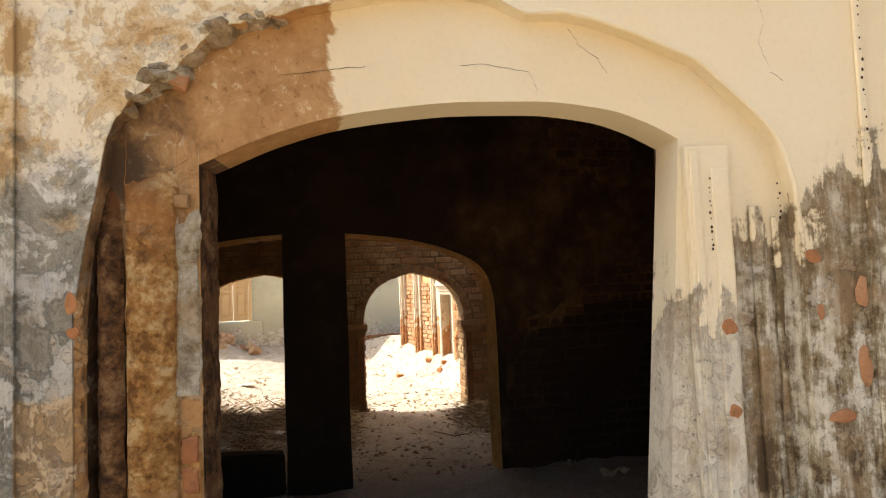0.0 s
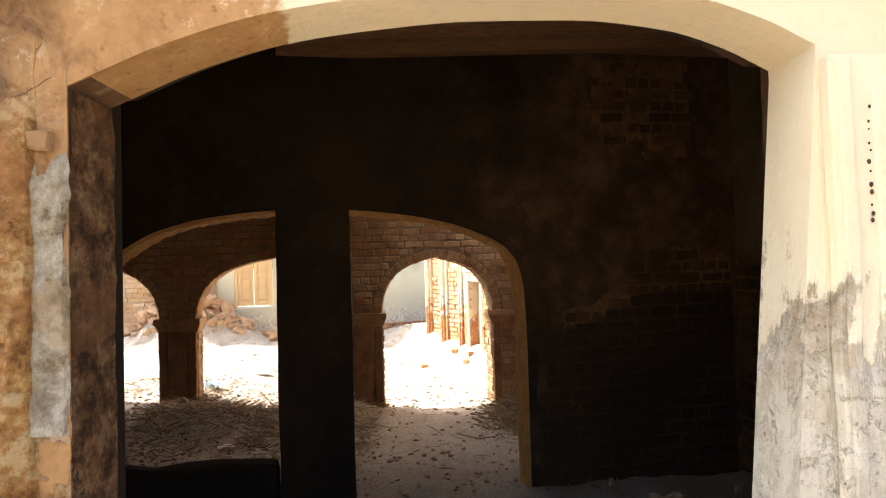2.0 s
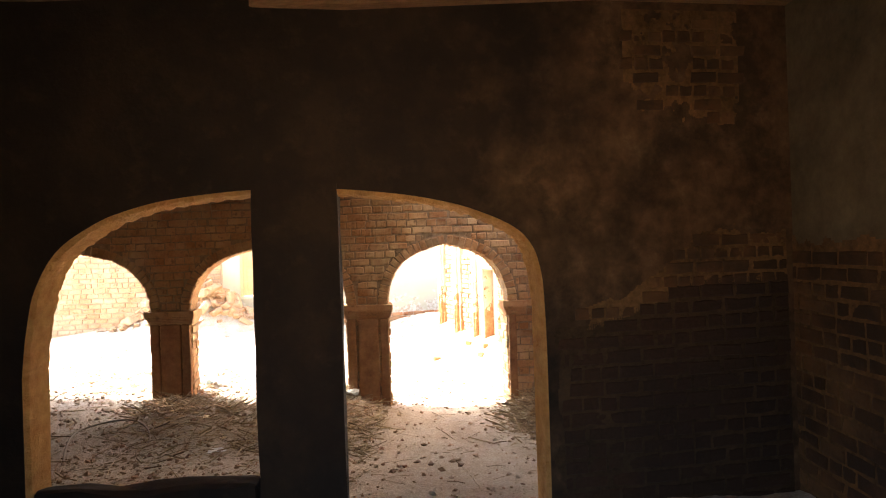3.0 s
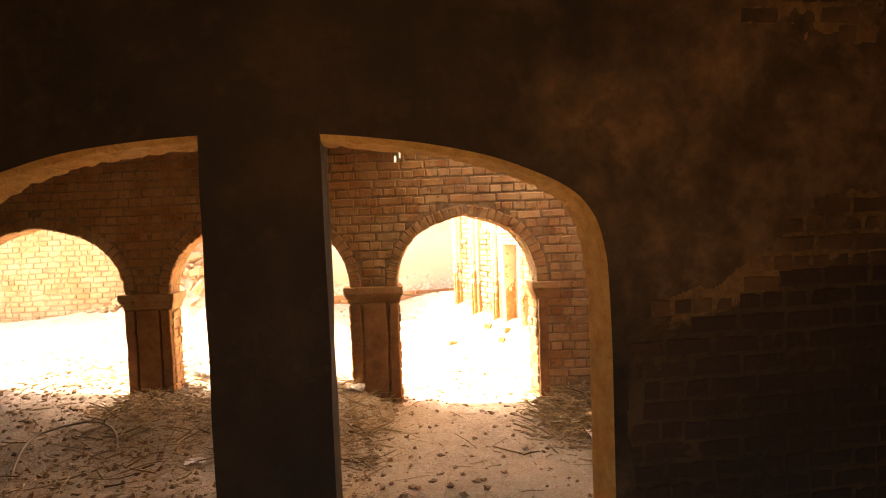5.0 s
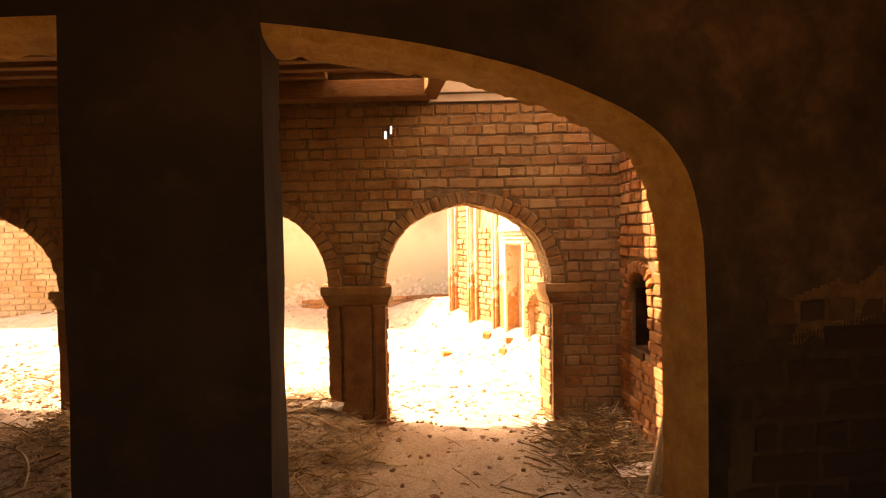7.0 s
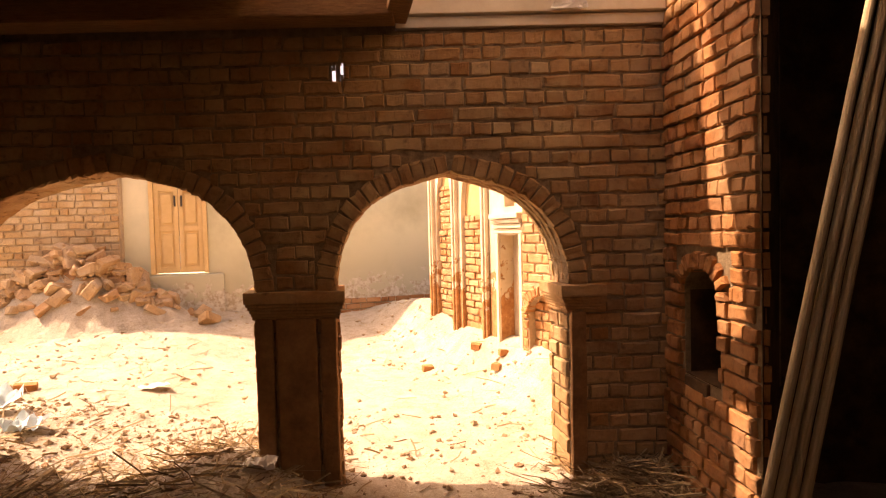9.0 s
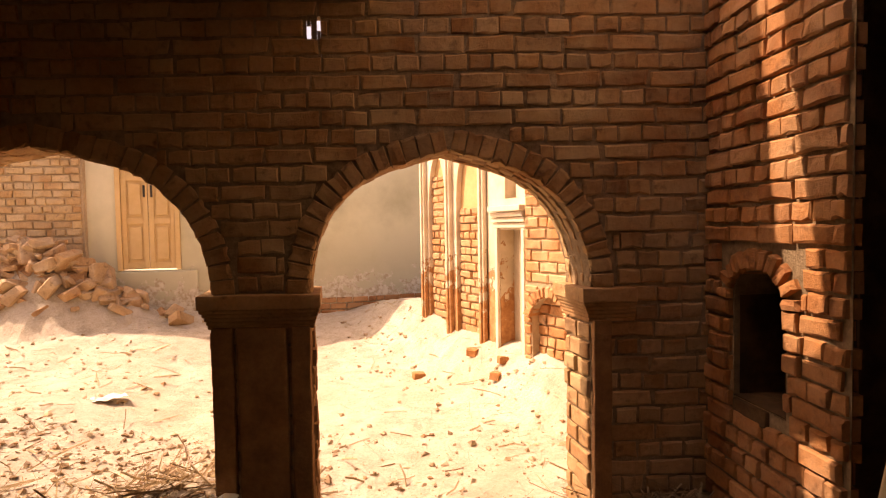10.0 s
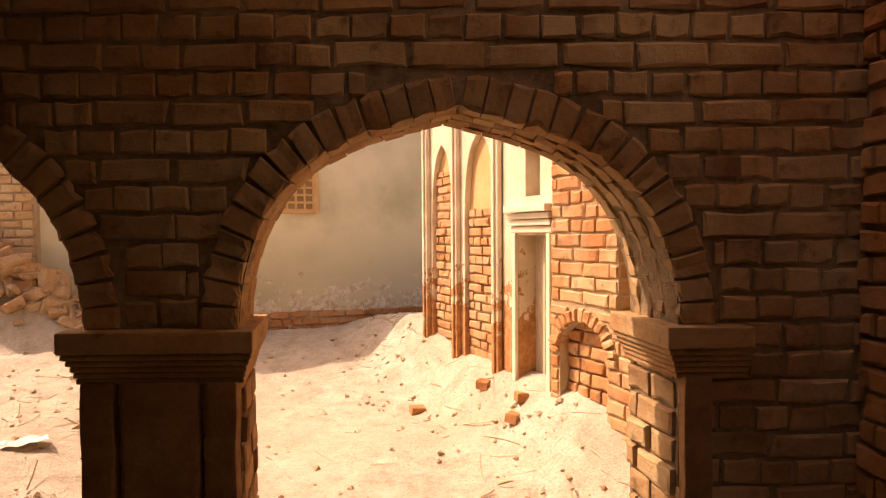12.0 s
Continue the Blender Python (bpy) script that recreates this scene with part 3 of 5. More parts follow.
def rock(bm, c, r, seed, flat=0.7):
    g = random.Random(seed)
    vs = bmesh.ops.create_icosphere(bm, subdivisions=2, radius=r)["verts"]
    off = Vector((g.uniform(0, 50), g.uniform(0, 50), g.uniform(0, 50)))
    m = Euler((g.uniform(0, 6), g.uniform(0, 6), g.uniform(0, 6))).to_matrix()
    for v in vs:
        k = 1 + 0.55 * noise.noise(v.co / r * 0.9 + off) + 0.2 * noise.noise(v.co / r * 2.3 + off)
        p = m @ (v.co * k)
        v.co = Vector(c) + Vector((p.x, p.y, p.z * flat))


# ---------------------------------------------------------------- front wall with the plastered arch
W1_ARCH = flowing([(-0.90, 1.862), (-0.66, 1.96), (-0.44, 2.02), (-0.22, 2.05), (0.04, 2.068), (0.29, 2.066), (0.54, 2.035), (0.69, 1.985), (0.815, 1.92)])
W1_OUT = interp([(-1.28, 1.36), (-1.24, 1.6), (-1.17, 1.95), (-1.10, 2.07), (-0.95, 2.18), (-0.82, 2.30), (-0.69, 2.34), (-0.44, 2.40), (-0.2, 2.44), (0.0, 2.45), (0.14, 2.42), (0.25, 2.36), (0.38, 2.365),
                 (0.5, 2.34), (0.64, 2.29), (0.80, 2.22), (0.87, 2.19), (1.03, 2.04), (1.12, 1.95), (1.17, 1.87), (1.20, 1.75), (1.22, 1.66)])


def ragged(x):
    """The outer arch, broken away on its left flank."""
    k = smooth(-0.35, -0.6, x)
    return W1_OUT(x) + k * (0.020 * noise.noise((x * 9.0, 2.0, 0.0)) + 0.016 * noise.noise((x * 31.0, 5.0, 0.0)) + 0.012 * noise.noise((x * 70.0, 8.0, 0.0)))


def make_front_wall():
    groove = interp([(-1.275, 1.30), (-1.25, 1.60), (-1.22, 1.74), (-1.19, 1.80), (-1.16, 1.74), (-1.145, 1.5)])
    bm = bmesh.new()
    band_wall(bm, strips(-6, 6, -0.3, [(-1.275, -1.145, groove, 12), (-0.90, 0.815, W1_ARCH, 48)]), 3.6, 1.87, 1.94)
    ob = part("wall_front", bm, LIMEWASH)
    tagged(ob, "cream limewashed masonry wall with a low arched doorway", "wall", "", "structure")
    bm = bmesh.new()
    band_wall(bm, strips(-6, 6, -0.3, [(-0.903, 0.815, W1_ARCH, 48)]), 3.6, 1.9405, 2.05)
    a, b = [bm.verts.new((x, 1.873, z)) for x, z in ((0.8148, 1.90), (0.8148, -0.3), (0.64, -0.3))], [bm.verts.new((x, 2.048, z)) for x, z in ((0.8148, 1.90), (0.8148, -0.3), (0.63, -0.3))]
    bm.faces.new(a)
    bm.faces.new(b)
    for k in range(3):
        n = (k + 1) % 3
        bm.faces.new((a[k], a[n], b[n], b[k]))
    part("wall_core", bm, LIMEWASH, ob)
    # raised outer face round the blind multifoil arch
    bm = bmesh.new()
    band_wall(bm, strips(-6, 6, -0.3, [(-1.28, 1.22, ragged, 150)]), 3.6, 1.80, 1.8695)
    part("outer_face", bm, LIMEWASH, ob)
    # plaster roll that follows the outer arch on its sound side
    cu = bpy.data.curves.new("arch_moulding", "CURVE")
    cu.dimensions, cu.bevel_depth, cu.bevel_resolution = "3D", 0.011, 3
    sp = cu.splines.new("POLY")
    xs = [0.24 + (1.205 - 0.24) * i / 40 for i in range(41)]
    sp.points.add(len(xs) + 1)
    for p, x in zip(sp.points, xs):
        p.co = (x, 1.806, W1_OUT(x) + 0.004, 1)
    sp.points[41].co = (1.222, 1.806, 1.5, 1)
    sp.points[42].co = (1.225, 1.806, 1.42, 1)
    cu.materials.append(LIMEWASH)
    new("arch_moulding", cu).parent = ob
    # pilaster beside the opening, with grooves, and the cove beyond it
    bm = bmesh.new()
    box(bm, 0.822, 0.985, 1.838, 1.8695, -0.2, 1.885, None, 0.006)
    box(bm, 0.838, 0.868, 1.830, 1.845, -0.2, 1.87, None, 0.004)
    box(bm, 0.915, 0.978, 1.831, 1.845, -0.2, 1.80, None, 0.006)
    bmesh.ops.subdivide_edges(bm, edges=[e for e in bm.edges if abs(e.verts[0].co.z - e.verts[1].co.z) > 0.5], cuts=30)
    for v in bm.verts:
        v.co.x += 0.006 * noise.noise((0, v.co.x * 2, v.co.z * 6.0))
    part("pilaster", bm, LIMEWASH, ob)
    bm = bmesh.new()
    box(bm, 1.065, 1.115, 1.850, 1.8695, -0.2, 1.66, None, 0.008)
    box(bm, 1.15, 1.175, 1.855, 1.8695, -0.2, 1.62, None, 0.006)
    bmesh.ops.subdivide_edges(bm, edges=[e for e in bm.edges if abs(e.verts[0].co.z - e.verts[1].co.z) > 0.5], cuts=30)
    for v in bm.verts:
        v.co.x += 0.010 * noise.noise((3.0, v.co.x * 2, v.co.z * 5.0))
    part("cove", bm, LIMEWASH, ob)
    # raised fillets on the wall face
    for x in (1.465, -1.478):
        bm = bmesh.new()
        box(bm, x, x + 0.028, 1.785, 1.7995, -0.2, 3.6, None, 0.005)
        part("fillet", bm, LIMEWASH, ob)
    # plain masonry behind the plaster
    bm = bmesh.new()
    band_wall(bm, strips(-6, 6, -0.3, [(-0.94, 0.86, lambda x: W1_ARCH(max(-0.9, min(0.815, x))) + 0.05, 40)]), 3.6, 2.053, 2.16)
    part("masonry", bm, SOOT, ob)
    # whitewash left on the broken jamb, ragged along its edge and top
    def coat(name, x0, x1, z0, z1, y0, round_, mat, wob, seed, nx=14, label=""):
        """A worn upright band on the wall face: round_ is how far its middle stands out."""
        g, grid = bmesh.new(), []
        nz = int((z1 - z0) / 0.012)
        for i in range(nz + 1):
            z, line = z0 + (z1 - z0) * i / nz, []
            for k in range(nx + 1):
                u = k / nx
                x = x0 + (x1 - x0) * u
                q = Vector((x * 8, seed, z * 6))
                if k == 0 or k == nx:
                    x += wob * (noise.noise((seed, k, z * 7)) + 0.5 * noise.noise((seed, k, z * 24)))
                out = round_ * math.sin(math.pi * u) ** 0.7 + 0.010 * noise.noise(q) + 0.007 * noise.noise(q * 3.1) + 0.004 * noise.noise(q * 8)
                out -= 0.010 * max(0.0, 1 - abs(((z * 10.5 + 0.5 * noise.noise((x * 4, seed, z))) % 1.0) - 0.5) * 14) * (round_ > 0.02)
                out -= 0.06 * smooth(z1 - 0.30, z1, z + 0.10 * noise.noise((x * 13, seed, z * 9)))
                line.append(g.verts.new((x, 1.8693 if k in (0, nx) else min(1.873, y0 - out), z)))
            grid.append(line)
        for a, b in zip(grid, grid[1:]):
            for k in range(nx):
                g.faces.new((a[k], a[k + 1], b[k + 1], b[k]))
        return part(name, g, mat, ob, label)
    coat("jamb_plaster", -0.985, -0.902, 1.08, 1.92, 1.862, 0.008, JAMB_LIME, 0.018, 7.0, label="flaking grey-white plaster strip")
    coat("jamb_foot", -0.985, -0.902, -0.2, 1.12, 1.864, 0.008, JAMB_MUD, 0.012, 8.0)
    # mud core of the broken jamb: two worn half-round shafts, with bricks showing here and there
    coat("jamb_core", -1.143, -0.972, -0.2, 1.98, 1.858, 0.032, JAMB_MUD, 0.010, 3.0, 20, "worn half-round brown brick shaft")
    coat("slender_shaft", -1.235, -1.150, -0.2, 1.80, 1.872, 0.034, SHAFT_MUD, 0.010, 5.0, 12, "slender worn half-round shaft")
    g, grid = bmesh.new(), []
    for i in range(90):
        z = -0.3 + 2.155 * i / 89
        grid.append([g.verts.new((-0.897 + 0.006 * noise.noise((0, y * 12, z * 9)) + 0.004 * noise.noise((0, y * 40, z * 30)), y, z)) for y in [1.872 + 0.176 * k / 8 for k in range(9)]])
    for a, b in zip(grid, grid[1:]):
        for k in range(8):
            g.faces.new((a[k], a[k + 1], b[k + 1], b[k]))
    part("reveal_coat", g, SHAFT_MUD, ob, "dark brown plaster inside the doorway")
    for k, z in enumerate((0.90, 0.80)):
        br = new("brick", brick_mesh("brick", BRICK_ORANGE, 230 + k))
        br.parent = ob
        br.matrix_basis = brick_at(-0.938, 1.853, z, 0.055, 0.04, 0.085, 0, 0, 0)
    for row, (x, z, w, h) in enumerate(((-1.06, 1.625, 0.11, 0.075), (-0.955, 1.735, 0.05, 0.045), (-1.065, 1.53, 0.10, 0.06), (-1.04, 0.86, 0.09, 0.07))):
        br = new("brick", brick_mesh("brick", MUD_BRICK, 200 + row))
        br.parent = ob
        br.matrix_basis = brick_at(x, 1.846 + 0.003 * (row % 3), z, w, 0.05, h, 0.06, rng.uniform(-0.08, 0.08), rng.uniform(-0.1, 0.1))
    br = new("brick", brick_mesh("brick", BRICK_ORANGE, 260))
    br.parent = ob
    br.matrix_basis = brick_at(-0.955, 1.812, 2.150, 0.085, 0.06, 0.055, 0, 0.35, 0.3)
    # orange bricks where the plaster has dropped off low down
    for k, (x, y, z, w, h) in enumerate(((1.425, 1.797, 1.33, 0.05, 0.11), (1.425, 1.797, 1.07, 0.045, 0.13), (1.315, 1.797, 0.90, 0.10, 0.05), (1.265, 1.797, 1.27, 0.03, 0.06), (1.255, 1.797, 1.47, 0.06, 0.05),
                                          (0.945, 1.832, 1.23, 0.055, 0.07), (0.945, 1.832, 0.93, 0.05, 0.05), (-1.285, 1.80, 1.40, 0.035, 0.07), (-1.275, 1.80, 1.31, 0.04, 0.04))):
        bm = bmesh.new()
        rock(bm, (x, y, z), 0.5 * w, 300 + k, 1.0)
        for v in bm.verts:
            v.co = Vector((v.co.x, y + (v.co.y - y) * 0.12, z + (v.co.z - z) * h / w))
        part("brick", bm, BRICK_ORANGE, ob)
    bm = bmesh.new()
    for k in range(16):
        x = -1.12 + 0.034 * k
        rock(bm, (x, 1.842 + 0.008 * (k % 3), ragged(x) + 0.022), 0.030 + 0.07 * abs(noise.noise((k * 1.7, 0.5, 0))), 5 + k, 0.6)
    for v in bm.verts:
        v.co.x += 0.02 * noise.noise(v.co * 22)
        v.co.z += 0.02 * noise.noise(v.co * 19)
        v.co.y += 0.012 * noise.noise(v.co * 30)
    part("broken_edge", bm, JAMB_LIME, ob)
    bm = bmesh.new()
    for k in range(44):
        z = -0.15 + 1.56 * k / 43
        rock(bm, (-1.288 + 0.012 * noise.noise((z * 5, 3, 0)), 1.835, z), 0.026 + 0.014 * abs(noise.noise((k * 2.3, 0, 4))), 60 + k, 1.5)
    part("flaked_edge", bm, LIMEWASH, ob)
    # cracks, as narrow dark strips laid on the plaster
    cracks = (((0.02, 2.20), (0.10, 2.205), (0.18, 2.19), (0.27, 2.175), (0.29, 2.13), (0.30, 2.09)), ((0.42, 2.34), (0.46, 2.27), (0.53, 2.22), (0.56, 2.16)), ((-0.62, 2.17), (-0.45, 2.19), (-0.30, 2.20)),
              ((-0.98, 2.03), (-0.95, 1.97), (-0.97, 1.93)), ((-1.10, 1.74), (-1.02, 1.83), (-0.92, 1.89)))
    for k, line in enumerate(cracks):
        crack(line, 1.868, ob)
    crack(((1.12, 2.55), (1.10, 2.42), (1.13, 2.33), (1.10, 2.25), (1.14, 2.14), (1.19, 2.10)), 1.798, ob)
    crack(((-1.12, 2.45), (-1.09, 2.36), (-1.08, 2.28)), 1.798, ob)
    # row of nail holes, as flattened dark balls
    g = random.Random(12)
    bm = bmesh.new()
    for x, y, z0, z1, n in ((1.482, 1.784, 1.85, 2.45, 16), (0.905, 1.836, 1.50, 1.78, 12), (1.19, 1.868, 1.62, 1.76, 6)):
        for i in range(n):
            z = z0 + (z1 - z0) * (i + g.uniform(-0.3, 0.3)) / n
            vs = bmesh.ops.create_icosphere(bm, subdivisions=1, radius=g.uniform(0.002, 0.006))["verts"]
            bmesh.ops.transform(bm, matrix=Matrix.Translation((x + g.uniform(-0.004, 0.004), y, z)) @ Matrix.Diagonal((1, 0.3, 1.3, 1)), verts=vs)
    part("nail_holes", bm, CRACK, ob)
    return ob


def crack(line, y, parent):
    """A crack in plaster along points (x, z), of uneven width."""
    bm = bmesh.new()
    pts = []
    for (xa, za), (xb, zb) in zip(line, line[1:]):
        for i in range(7):
            u = i / 7
            x, z = xa + (xb - xa) * u, za + (zb - za) * u
            pts.append((x + 0.006 * noise.noise((x * 60, z * 60, 0)), z + 0.006 * noise.noise((x * 60, z * 60, 9))))
    for i, ((xa, za), (xb, zb)) in enumerate(zip(pts, pts[1:])):
        w = 0.0004 + 0.0010 * abs(noise.noise((i * 0.4, line[0][0], 0)))
        quad(bm, (xa, y, za - w), (xb, y, zb - w), (xb, y, zb + w), (xa, y, za + w))
        quad(bm, (xa, y - 0.001, za - w), (xb, y - 0.001, zb - w), (xb, y - 0.001, zb + w), (xa, y - 0.001, za + w))
    part("crack", bm, CRACK, parent)


WALL_FRONT = make_front_wall()

# ---------------------------------------------------------------- second wall: wide low arch with a pillar in it
W2_POSE = pose(0, 4.60, 0, 0, 0, math.degrees(math.atan(0.15)))
K2 = 1.0112
W2_ARCH = flowing([(x * K2, z) for x, z in ((-2.40, 0.8), (-2.38, 1.0), (-2.33, 1.27), (-2.2, 1.51), (-2.06, 1.62), (-1.91, 1.70), (-1.6, 1.785), (-1.19, 1.83), (-0.95, 1.84), (-0.68, 1.83),
                                              (-0.32, 1.795), (0.02, 1.73), (0.25, 1.65), (0.42, 1.56), (0.52, 1.44), (0.572, 1.24), (0.583, 1.0), (0.587, 0.8))])


def make_second_wall():
    xl, xr = -2.40 * K2, 0.587 * K2
    bm = bmesh.new()
    band_wall(bm, strips(-6.2, 2.6, -0.7, [(xl, xr, W2_ARCH, 56)]), 3.0, 0.0, 0.24)
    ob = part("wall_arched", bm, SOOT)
    ob.matrix_world = W2_POSE
    tagged(ob, "sooty brown plastered brick wall with a wide low arch", "wall", "", "structure")
    pillar = tagged(new("pillar"), "square dark plastered pillar standing under the wide arch", "pillar")
    pillar.matrix_world = W2_POSE @ pose(-0.92, 0, -0.6)
    bm = bmesh.new()
    box(bm, -0.25, 0.25, -0.012, 0.252, 0, 2.46)
    bmesh.ops.subdivide_edges(bm, edges=[e for e in bm.edges], cuts=9, use_grid_fill=True)
    for v in bm.verts:
        n = noise.noise_vector(Vector(v.co) * 3.1)
        v.co.x += n.x * 0.012
        v.co.y += n.y * 0.006
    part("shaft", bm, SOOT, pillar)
    bm = bmesh.new()
    box(bm, -2.40 * K2, -1.18 * K2, 0.02, 0.22, -0.6, 0.10, None, 0.05)
    bmesh.ops.subdivide_edges(bm, edges=list(bm.edges), cuts=5, use_grid_fill=True)
    for v in bm.verts:
        v.co.z += 0.06 * noise.noise(Vector(v.co) * 4.0) + 0.035 * max(0, -1.5 - v.co.x)
    part("low_sill", bm, SOOT, ob)
    # rough mud coat under the arch, colour brightened for light bounced off ground
    bm = bmesh.new()
    n, rows = 190, []
    for i in range(n + 1):
        t = math.pi * i / n
        x = xl + (xr - xl) * (0.5 - 0.5 * math.cos(t))
        rows.append((x, W2_ARCH(x)))
    rows = [(xl, -0.6), (xl, -0.2), (xl, 0.2), (xl, 0.5)] + rows + [(xr, 0.5), (xr, 0.2), (xr, -0.2), (xr, -0.6)]
    grid = []
    for i, (x, z) in enumerate(rows):
        p, q = rows[max(0, i - 1)], rows[min(len(rows) - 1, i + 1)]
        d = Vector((q[0] - p[0], q[1] - p[1])).normalized()
        line = []
        for k in range(11):
            y = -0.004 + 0.248 * k / 10
            off = 0.027 + 0.010 * noise.noise((x * 4, y * 9, z * 4)) + 0.005 * noise.noise((x * 15, y * 22, z * 15))
            off += 0.009 * noise.noise((i * 0.55, y * 5, 3.0)) - 0.007 * max(0.0, 1 - abs(((i + 1.5 * noise.noise((i * 0.2, y * 8, 0))) % 5) - 2.5))
            if k in (0, 10):
                off = 0.003
            line.append(bm.verts.new((x + d.y * off, y, z - d.x * off)))
        grid.append(line)
    for a, b in zip(grid, grid[1:]):
        for k in range(10):
            bm.faces.new((a[k], a[k + 1], b[k + 1], b[k]))
    part("arch_soffit", bm, BOUNCE_LIT_MUD, ob)
    return ob


WALL_ARCHED = make_second_wall()

# ---------------------------------------------------------------- third wall: brick arcade to the yard
Y3, T3 = 7.74, 0.28
A1 = (-0.755, 0.64, 0.82, 1.51, -0.055)
A2 = (-3.10, -1.25, 0.82, 1.56, -2.10)
A3 = (-5.40, -3.58, 0.78, 1.54, -4.49)
ARCHES = [(a[0], a[1], pointed(*a), a[2]) for a in (A1, A2, A3)]


SKEW = -0.2


def make_arcade():
    bm = bmesh.new()
    ops = []
    for xl, xr, spring, apex, ax in sorted((A1, A2, A3)):
        ops.append((xl - 0.004, xr + 0.004, pointed(xl - 0.004, xr + 0.004, spring, apex + 0.018, ax), 44))
    band_wall(bm, strips(-7.0, 1.9, -0.9, ops), 1.96, 0.0, T3)
    # above the arches; opening added behind a thin skin so two slits show daylight
    box(bm, -7.0, -0.86, 0, T3, 1.961, 2.36)
    box(bm, -0.60, 1.9, 0, T3, 1.961, 2.36)
    box(bm, -0.859, -0.601, 0, T3, 2.26, 2.36)
    for x0, x1, z0, z1 in ((-0.859, -0.745, 1.961, 2.259), (-0.744, -0.724, 1.961, 2.055), (-0.744, -0.724, 2.135, 2.259), (-0.723, -0.695, 1.961, 2.259),
                           (-0.694, -0.678, 1.961, 2.11), (-0.694, -0.678, 2.18, 2.259), (-0.677, -0.601, 1.961, 2.259)):
        box(bm, x0, x1, 0.0, 0.012, z0, z1)
    box(bm, -7.0, -0.36, 0, T3, 2.361, 2.70)
    for v in bm.verts:
        v.co.x += SKEW * v.co.y
    ob = part("wall_arcade", bm, MORTAR)
    ob.matrix_world = pose(0, Y3, 0)
    tagged(ob, "worn brown brick wall with a row of pointed arches", "wall", "", "structure")
    return ob


WALL_ARCADE = make_arcade()


def lay_arcade():
    near, far = [], []
    depth = 0.125
    outers = []
    for (xl, xr, curve, spring), n in zip(ARCHES, (30, 36, 36)):
        vs, outer = ring(curve, xl, xr, spring, depth, -0.015, 0.081, n)
        vs = [Matrix.Translation((-0.003, 0, 0)) @ m for m in vs]
        back = []
        for y in (0.068, 0.139, 0.210):
            stones, _ = ring(curve, xl, xr, spring, depth, y, 0.073, n - (2 if 0.1 < y < 0.2 else 0))
            back += [Matrix.Translation((SKEW * (y + 0.036), 0, 0)) @ m for m in stones]
        near += vs + back
        outers.append((xl, xr, spring, outer))

    def holes(za, zb):
        out = []
        for xl, xr, spring, outer in outers:
            zm = (za + zb) / 2
            if zm < spring - 0.02:
                out.append((xl, xr))
            else:
                xs = [p[0] for p in outer if p[1] > zm - 0.03]
                if xs:
                    out.append((min(xs) - 0.01, max(xs) + 0.01))
        if za < 2.10 < zb:
            out.append((-0.742, -0.726))
        if za < 2.15 < zb:
            out.append((-0.692, -0.680))
        return out
    near += courses(-6.9, 1.30, -0.50, 2.345, holes, y=-0.009, d=0.06, joint=0.009, jut=0.005, course=0.089, headers=True)
    # bricks of the jambs, seen from the side
    z, row = -0.5, 0
    while z < 0.74:
        for xl, xr, curve, spring in ARCHES:
            for x, rz in ((xl, math.pi / 2), (xr, -math.pi / 2)):
                cuts = (0.0, 0.14, 0.28) if row % 2 else (0.0, 0.22, 0.28)
                for a, b in zip(cuts, cuts[1:]):
                    s = 1 if rz > 0 else -1
                    near.append(brick_at(x + SKEW * (a + b) / 2 + s * 0.006 + s * rng.uniform(0, 0.014), (a + b) / 2, z + 0.0475, b - a - 0.014, 0.05, 0.083, rng.uniform(-0.02, 0.02), 0, rz + 0.197))
        z += 0.095
        row += 1
    near.sort(key=lambda m: (m.translation - Vector((0.1, -1.5, 1.0))).length)
    lay(near, WALL_ARCADE, BRICK, BRICK_FAR, lambda p: -1.5 < p.x < 1.35)


def make_capitals():
    """Moulded imposts and the narrow engaged shafts under them."""
    for x0, x1 in ((-1.25, -0.755), (-3.58, -3.10), (0.64, 0.98)):
        bm = bmesh.new()
        side = 0.055
        for z0, z1, g in ((0.755, 0.825, 1.0), (0.735, 0.7545, 0.84), (0.715, 0.7345, 0.66), (0.695, 0.7145, 0.50), (0.675, 0.6945, 0.38), (0.655, 0.6745, 0.28)):
            box(bm, x0 - side * g, (x1 + side * g) if x1 < 0.6 else x1 - 0.12, -0.05 * g - 0.012, T3 + 0.04 * g, z0, z1, None, 0.007)
        for v in bm.verts:
            v.co.x += SKEW * max(0.0, v.co.y)
        part("impost", bm, BRICK_FAR, WALL_ARCADE)
        w = x1 - x0
        flats = ((x0 + 0.004, x0 + w * 0.22), (x0 + w * 0.26, x0 + w * 0.75), (x0 + w * 0.79, x1 - 0.004)) if x1 < 0.6 else ((x0 + 0.004, x0 + 0.095),)
        for a, b in flats:
            bm = bmesh.new()
            box(bm, a, b, -0.044, 0.01, -0.55, 0.665, None, 0.012)
            bmesh.ops.subdivide_edges(bm, edges=[e for e in bm.edges if abs(e.verts[0].co.z - e.verts[1].co.z) > 0.5], cuts=24)
            for v in bm.verts:
                v.co.x += 0.006 * noise.noise((a * 7, v.co.x, v.co.z * 6))
                v.co.y += 0.006 * noise.noise((a * 9, v.co.x * 8, v.co.z * 8))
            part("engaged_shaft", bm, BROWN_COAT, WALL_ARCADE)


make_capitals()

# cornice boards over the arcade
bm = bmesh.new()
box(bm, -0.36, 1.30, -0.03, 0.12, 2.365, 2.43, None, 0.006)
box(bm, -0.30, 1.30, -0.06, 0.12, 2.435, 2.56, None, 0.006)
